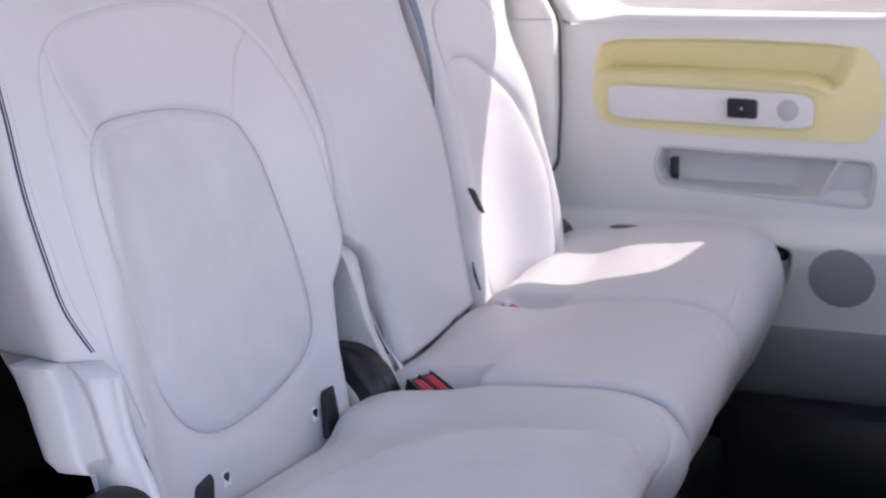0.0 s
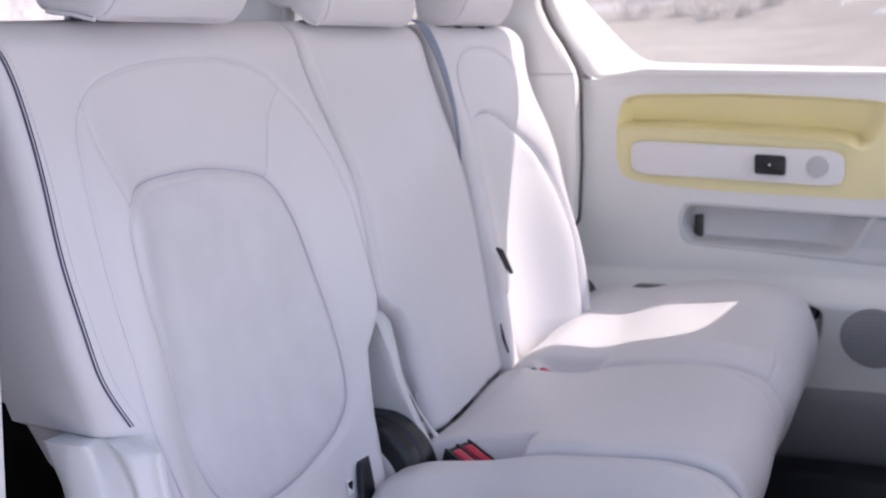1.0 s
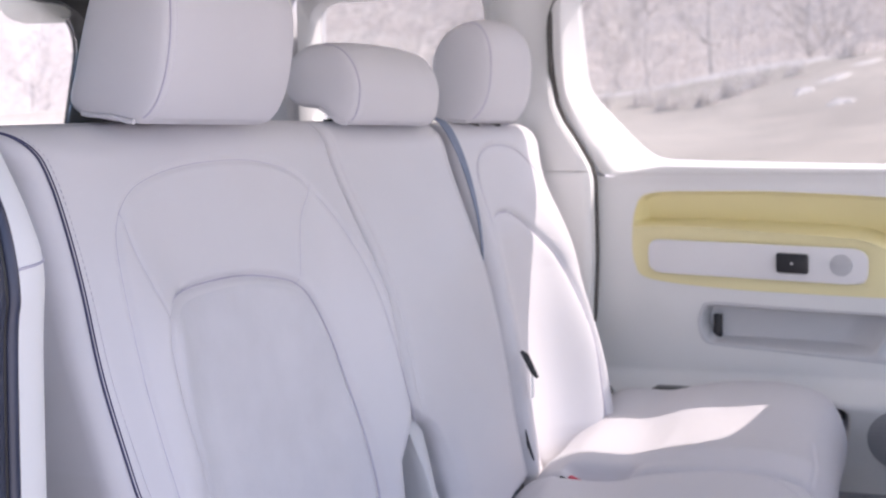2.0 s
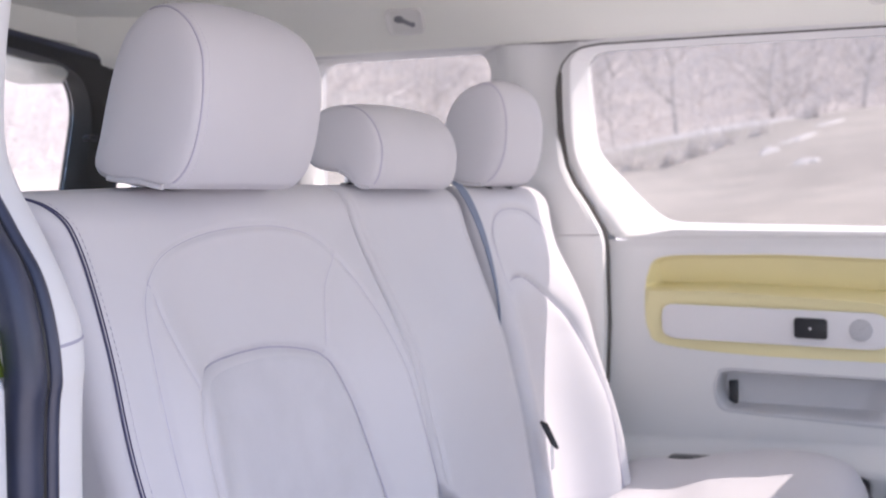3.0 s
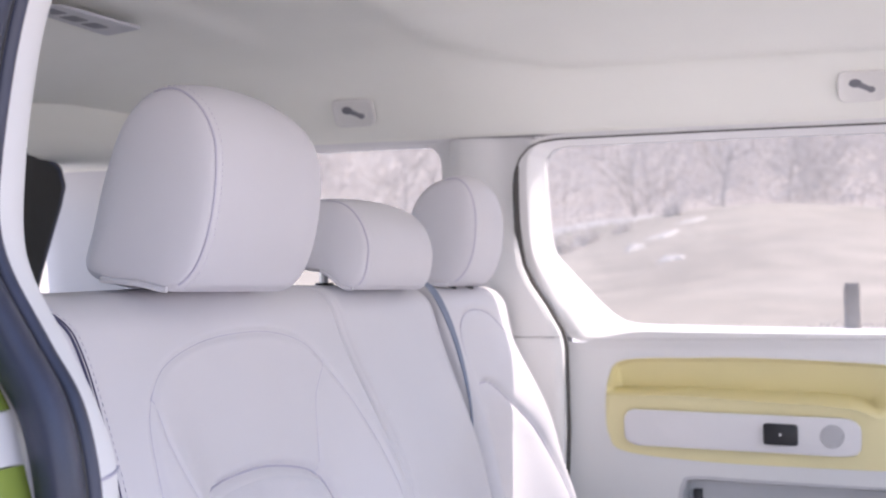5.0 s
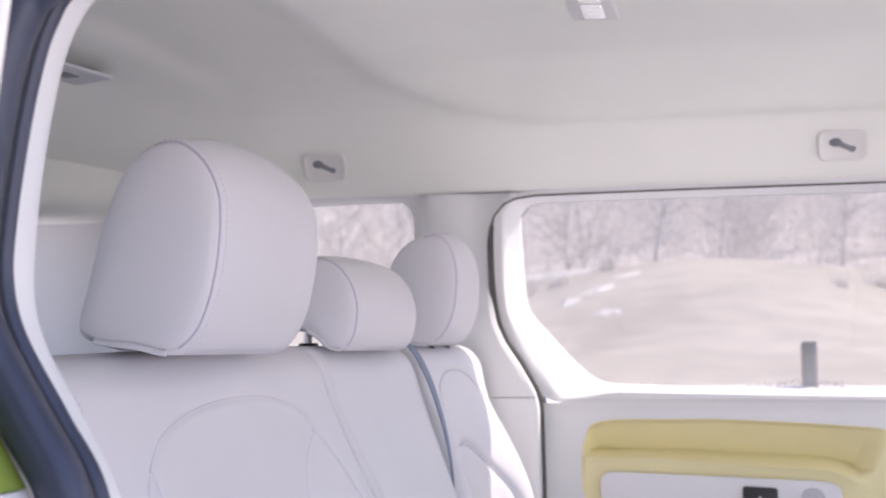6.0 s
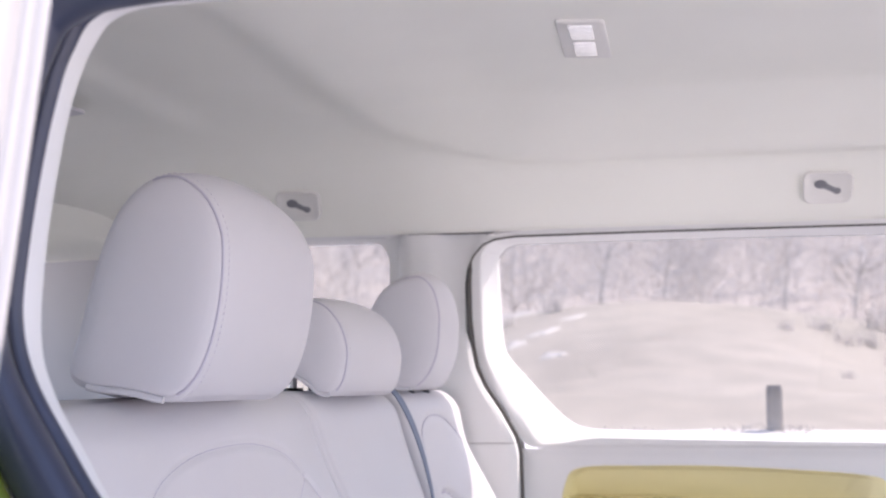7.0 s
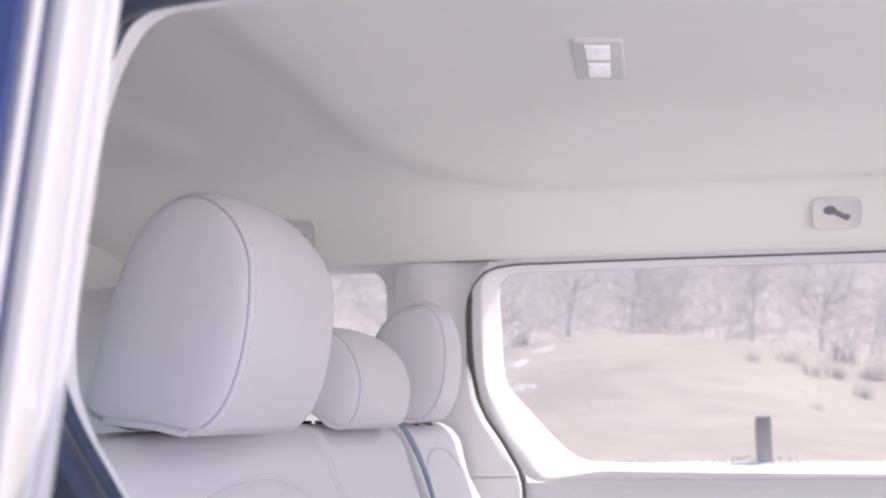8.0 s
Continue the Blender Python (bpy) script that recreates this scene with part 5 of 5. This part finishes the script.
def strip(name, mat, section, label="", z0=0.38, z1=1.735):
    rows = []
    for z in np.linspace(z0, z1, 30):
        e = lead(z)
        rows.append([(e + dx, y, z) for dx, y in section])
    return part(name, loft(rows), mat, door_2, label, angle=50)


strip("door_frame", M_PAINT, [(-0.06, -0.640), (-0.014, -0.641), (-0.003, -0.645), (0.0, -0.650), (0.0, -0.655), (-0.0025, -0.658), (0.0, -0.661), (0.0, -0.667), (-0.002, -0.669), (0.0, -0.671), (0.0, -0.688), (-0.003, -0.690), (-0.06, -0.690)], "white painted leading edge")
strip("edge_gap", M_CHANNEL, [(-0.06, -0.6905), (-0.004, -0.6905), (-0.0025, -0.695), (-0.0025, -0.703), (-0.004, -0.7080), (-0.06, -0.7080)], "blue-grey rubber channel")
strip("outer_flange", M_PAINT, [(-0.05, -0.7083), (0.000, -0.7083), (0.0035, -0.7105), (0.003, -0.7145), (-0.05, -0.7155)], "thin white outer flange")
strip("glass_border", M_SKYGLASS, [(-0.10, -0.716), (0.001, -0.716), (0.001, -0.721), (-0.10, -0.721)], "border of the side glass with the sky's reflection painted dark blue", z0=1.20, z1=1.70)
strip("side_window", M_GLASS, [(-0.86, -0.716), (-0.101, -0.716), (-0.101, -0.720), (-0.86, -0.720)], "tinted side glass", z0=1.20, z1=1.70)
strip("door_body", M_PAINT, [(-1.0, -0.65), (-0.061, -0.65), (-0.061, -0.706), (-1.0, -0.706)], "white painted door body", z1=1.20)
strip("rear_frame", M_PAINT, [(-1.0, -0.65), (-0.87, -0.65), (-0.87, -0.716), (-1.0, -0.716)], "white rear door frame", z0=1.201)

# ---- outdoors ----


BEARING = [-1, -0.33, -0.26, -0.21, -0.17, -0.10, -0.05, 0, 0.03, 0.065, 0.105, 0.2, 1]
CREST = [2.56, 2.79, 2.94, 3.17, 3.43, 3.74, 3.74, 3.62, 3.40, 3.02, 2.64, 2.26, 2.56]


def hill(x, y):
    """Height of the land: flat round the van, a domed meadow that climbs to its crest, a dip, then the wooded slope."""
    u = (x - 0.65) / np.maximum(y + 1.2, 12.0)
    top = sum(np.interp(u + k, BEARING, CREST) for k in (-0.02, -0.01, 0.0, 0.01, 0.02)) / 5
    z = top * np.clip((y - 6) / 32, 0, 1) ** 1.15
    z = z - 0.9 * smoothstep(39, 47, y) + (30 + 5 * np.sin(x * 0.021 + 0.6) + 2 * np.sin(x * 0.07)) * smoothstep(50, 190, y)
    z = z + (1.31 + 0.015 * np.sin(x * 5.0) + 0.012 * np.sin(x * 13.0 + 1.0)) * np.exp(-(((y - 3.05) / 0.55) ** 4))
    return z + 0.07 * np.sin(x * 0.5 + y * 0.3) * smoothstep(8, 20, y) + 0.05 * np.sin(x * 1.1 - y * 0.4) * smoothstep(10, 20, y)


gx = np.concatenate([-np.geomspace(600, 32, 16), np.linspace(-30, 30, 90), np.geomspace(32, 600, 16)])
gy = np.concatenate([-np.geomspace(500, 8, 12), np.linspace(-7, 2.2, 16), np.linspace(2.3, 3.9, 18), np.linspace(4.2, 60, 104), np.geomspace(62, 900, 18)])
GX, GY = np.meshgrid(gx, gy, indexing="ij")
tagged(part("ground", from_grid(np.stack([GX, GY, hill(GX, GY)], -1)), M_GRASS, angle=80), "dry pale winter meadow rising to a low hill", "ground", kind="structure")

rng = np.random.default_rng(7)


def drift(x, y, lx, ly, turn):
    """A thin sheet of old snow lying on the slope."""
    n, rows = 40, []
    for s in np.linspace(1.0, 0.02, 8):
        row = []
        for k in range(n):
            t = 2 * math.pi * k / n
            r = s * (1 + 0.22 * math.sin(3 * t + x) + 0.14 * math.sin(7 * t + y) + 0.08 * math.sin(13 * t))
            a, b = lx * r * math.cos(t), ly * r * math.sin(t)
            px, py = x + a * math.cos(turn) - b * math.sin(turn), y + a * math.sin(turn) + b * math.cos(turn)
            row.append((px, py, float(hill(np.array(px), np.array(py))) + 0.05 * (1 - s ** 4) - 0.01))
        rows.append(row)
    ob = part("snow_patch", loft(rows), M_SNOW)
    return tagged(ob, "old white snow patch lying on dry grass", "snow", group="snow patches")


for args in ((-9.2, 36.6, 1.5, 1.0, 0.1), (-7.5, 37.0, 1.3, 0.8, 0.0), (-6.0, 37.2, 1.0, 0.6, 0.1), (-11.5, 36.4, 1.8, 1.1, 0.0), (-4.0, 30.1, 0.20, 0.7, -0.35), (-3.3, 26.2, 0.26, 0.5, 0.2),
             (-3.7, 32.6, 0.16, 0.6, -0.4), (-4.4, 28.6, 0.2, 0.6, 0.1)):
    drift(*args)


def tree(x, y, height, seed, lean=0.0):
    """A bare winter tree: trunk, limbs, and a crown of many thin twigs."""
    rg = random.Random(seed)
    base = Vector((x, y, float(hill(np.array(x), np.array(y))) - 0.1))
    ob = thing("bare_tree", "leafless grey tree on the hill crest", "tree", group="bare trees on the hill", at=base)
    r0 = height * 0.011
    trunk = [Vector((lean * t * t * height + 0.03 * height * math.sin(3 * t + seed), 0.03 * height * math.sin(4 * t + 2 * seed), height * 0.72 * t)) for t in np.linspace(0, 1, 9)]
    part("trunk", tube(trunk, [r0 * (1 - 0.8 * i / 8) for i in range(9)], 7), M_BARK, ob)
    limbs, twigs = [], []

    def grow(start, way, length, radius, depth):
        pts, d = [start], way.normalized()
        for _ in range(4):
            d = (d + Vector((rg.uniform(-0.3, 0.3), rg.uniform(-0.3, 0.3), rg.uniform(-0.05, 0.28)))).normalized()
            pts.append(pts[-1] + d * length / 4)
        (limbs if depth < 2 else twigs).append(tube(pts, [radius * (1 - 0.75 * i / 4) for i in range(5)], 5 if depth < 2 else 3))
        if depth < 3:
            for _ in range(5 if depth < 2 else 4):
                i = rg.randint(1, 4)
                side = Vector((rg.uniform(-1, 1), rg.uniform(-1, 1), rg.uniform(-0.1, 0.9)))
                grow(pts[i], (d + side * 1.1), length * rg.uniform(0.45, 0.7), radius * 0.45, depth + 1)

    for i in range(9):
        k = rg.randint(2, 8)
        a = rg.uniform(0, 2 * math.pi)
        grow(trunk[k], Vector((math.cos(a), math.sin(a), rg.uniform(0.3, 1.1))), height * rg.uniform(0.22, 0.4), r0 * 0.45, 1)
    part("limbs", merge(*limbs), M_BARK, ob)
    tagged(part("crown", merge(*twigs), M_CROWN, ob), kind="stuff")
    return ob


first = [tree(-9.0, 40, 4.2, 3), tree(-4.0, 43, 5.0, 11, 0.03), tree(1.5, 44, 4.5, 23), tree(-14, 42, 5.2, 31, -0.02)]
spots = [(-26, 44), (-22, 41), (-19, 46), (-16, 39), (-12, 44), (-10.5, 38), (-7, 45), (-5.6, 41), (-2.4, 46), (-0.5, 42.5), (3.6, 46), (5.5, 43), (7.5, 47), (9.8, 44), (12, 48),
         (14.5, 45), (17, 49), (20, 46), (24, 50), (28, 47), (-30, 47), (-34, 44), (-40, 48), (33, 50), (38, 48), (0.5, 52), (-8, 53), (6, 55), (-16, 54), (13, 56), (-24, 56), (21, 57), (-46, 52), (-52, 46), (-60, 50)]
for i, (x, y) in enumerate(spots[::2]):
    s = 0.8 + 0.5 * float(rng.random())
    m = Matrix.Translation((x, y, float(hill(np.array(x), np.array(y))) - 0.1)) @ Matrix.Rotation(float(rng.random()) * 6.28, 4, "Z") @ Matrix.Diagonal((s, s, s * (0.85 + 0.4 * float(rng.random())), 1))
    t = copy_thing(first[i % 4], Matrix.Identity(4))
    t.matrix_basis = m


def shrub(x, y, size, seed):
    """A low thicket of thin bare stems."""
    rg = random.Random(seed)
    out = []
    for _ in range(60):
        a, r = rg.uniform(0, 6.28), rg.uniform(0.1, 0.5) * size
        p = Vector((x + r * math.cos(a), y + 0.5 * r * math.sin(a), 0))
        p.z = float(hill(np.array(p.x), np.array(p.y))) - 0.03
        d = Vector((rg.uniform(-0.5, 0.5), rg.uniform(-0.4, 0.4), 1)).normalized()
        h = size * rg.uniform(0.3, 0.8)
        out.append(tube([p, p + d * h * 0.5, p + d * h * 0.8 + Vector((rg.uniform(-0.2, 0.2), rg.uniform(-0.2, 0.2), 0.1)) * h, p + d * h + Vector((rg.uniform(-0.3, 0.3), 0, 0)) * h], [0.012 * size, 0.008 * size, 0.005 * size, 0.002 * size], 3))
    return tagged(part("shrub", merge(*out), M_HAZE_TWIG), "low bare grey shrub on the slope", "shrub", group="bare shrubs")


for i, (x, y, s) in enumerate(((-6.7, 29.8, 0.8), (-6.4, 31.0, 0.9), (-6.1, 32.2, 0.8), (-7.6, 30.4, 0.9), (-8.5, 31.5, 1.0), (-5.5, 33.4, 0.6), (-9.7, 31.0, 1.1), (-4.7, 36.4, 0.8), (1.1, 30.5, 0.4), (1.95, 32.8, 0.6),
                               (2.3, 30.4, 0.5), (3.45, 36.0, 0.9), (3.8, 33.2, 0.8), (2.9, 31.5, 0.6), (4.6, 32.0, 0.9), (1.9, 22.7, 0.25), (3.1, 28.0, 0.5), (4.0, 29.0, 0.7))):
    shrub(x, y, s, 50 + i)



def woods(count, seed):
    """The leafless wood on the far slope: trunks with forked twigs, all in one mesh."""
    rg = np.random.default_rng(seed)
    y = rg.uniform(50, 185, count)
    x = rg.uniform(-1.35, 0.5, count) * y - rg.uniform(0, 25, count)
    z = hill(x, y) - 0.2
    h = rg.uniform(4.5, 10.0, count) * (0.8 + y / 400)
    A, B, R = [], [], []
    root = np.stack([x, y, z], -1)
    lean = rg.normal(0, 0.13, (count, 2))
    top = root + np.stack([lean[:, 0] * h, lean[:, 1] * h, h * 0.8], -1)
    A.append(root), B.append(top), R.append(0.0032 * h)
    for level, (number, span, thick) in enumerate(((9, 0.42, 0.0030), (28, 0.24, 0.0020), (44, 0.16, 0.0016))):
        for _ in range(number):
            f = rg.uniform(0.25 + 0.08 * level, 1.0, count)[:, None]
            p = root + (top - root) * f
            if level:
                p = p + rg.normal(0, 0.085, (count, 3)) * h[:, None] * (1.25 - f)
            way = np.stack([rg.normal(0, 1, count), rg.normal(0, 1, count), rg.uniform(0.1, 1.4, count)], -1)
            way /= np.linalg.norm(way, axis=1)[:, None]
            q = p + way * (h * span * rg.uniform(0.6, 1.2, count))[:, None] * (1.15 - 0.5 * f)
            A.append(p), B.append(q), R.append(thick * h)
    A, B, R = np.concatenate(A), np.concatenate(B), np.concatenate(R)
    ring = np.array([(1.0, 0.0), (-0.5, 0.87), (-0.5, -0.87)])
    side = np.cross(B - A, np.array([0.31, 0.9, 0.2]))
    side /= np.linalg.norm(side, axis=1)[:, None] + 1e-9
    other = np.cross((B - A) / (np.linalg.norm(B - A, axis=1)[:, None] + 1e-9), side)
    V = []
    for P, k in ((A, 1.0), (B, 0.35)):
        for c, s in ring:
            V.append(P + (side * c + other * s) * (R * k)[:, None])
    V = np.stack(V, 1).reshape(-1, 3)
    base = np.arange(len(A))[:, None, None] * 6
    F = (base + np.array([[0, 1, 4, 3], [1, 2, 5, 4], [2, 0, 3, 5]])[None]).reshape(-1, 4)
    me = bpy.data.meshes.new("wood")
    me.from_pydata(V.tolist(), [], F.tolist())
    # palest twig tone, with the haze over the far slope in it
    me.materials.append(M_HAZE_TWIG)
    return tagged(new("wood", me), "leafless grey wood covering the far slope", "wood", kind="stuff")


woods(2400, 5)

# a row of grey wooden fence posts beside the track
def fence_post(x, y, top, wide):
    ol = round_outline([(-wide / 2, -wide / 2), (wide / 2, -wide / 2), (wide / 2, wide / 2), (-wide / 2, wide / 2)], wide * 0.25, 3)
    rows = [[(p.x * k + 0.004 * math.sin(9 * z), p.y * k, z) for p in ol] for z, k in ((-0.05, 1.05), (0.4, 1.0), (0.9, 0.98), (top - 0.02, 1.0), (top, 0.86))]
    ob = part("fence_post", loft(rows), M_POST)
    ob.location = (x, y, 0)
    return tagged(ob, "grey weathered wooden fence post in the grass", "fence post")


fence_post(0.509, 3.00, 1.439, 0.046)


def bank_grass(count, seed):
    """Short dry grass and litter along the top of the bank, all in one mesh."""
    rg = random.Random(seed)
    blades = []
    for _ in range(count):
        x, y = rg.uniform(-1.6, 1.6), rg.gauss(2.95, 0.12)
        root = Vector((x, y, float(hill(np.array(x), np.array(y))) - 0.01))
        way = Vector((rg.uniform(-1, 1), rg.uniform(-0.5, 0.5), rg.uniform(0.2, 0.9))).normalized() * rg.uniform(0.012, 0.032)
        blades.append(tube([root, root + way * 0.6, root + way + Vector((0, 0, -0.006))], [0.0022, 0.0016, 0.0006], 3))
    return tagged(part("bank_grass", merge(*blades), M_CROWN), "short dry grass along the top of the bank", "grass", kind="stuff")


bank_grass(600, 77)
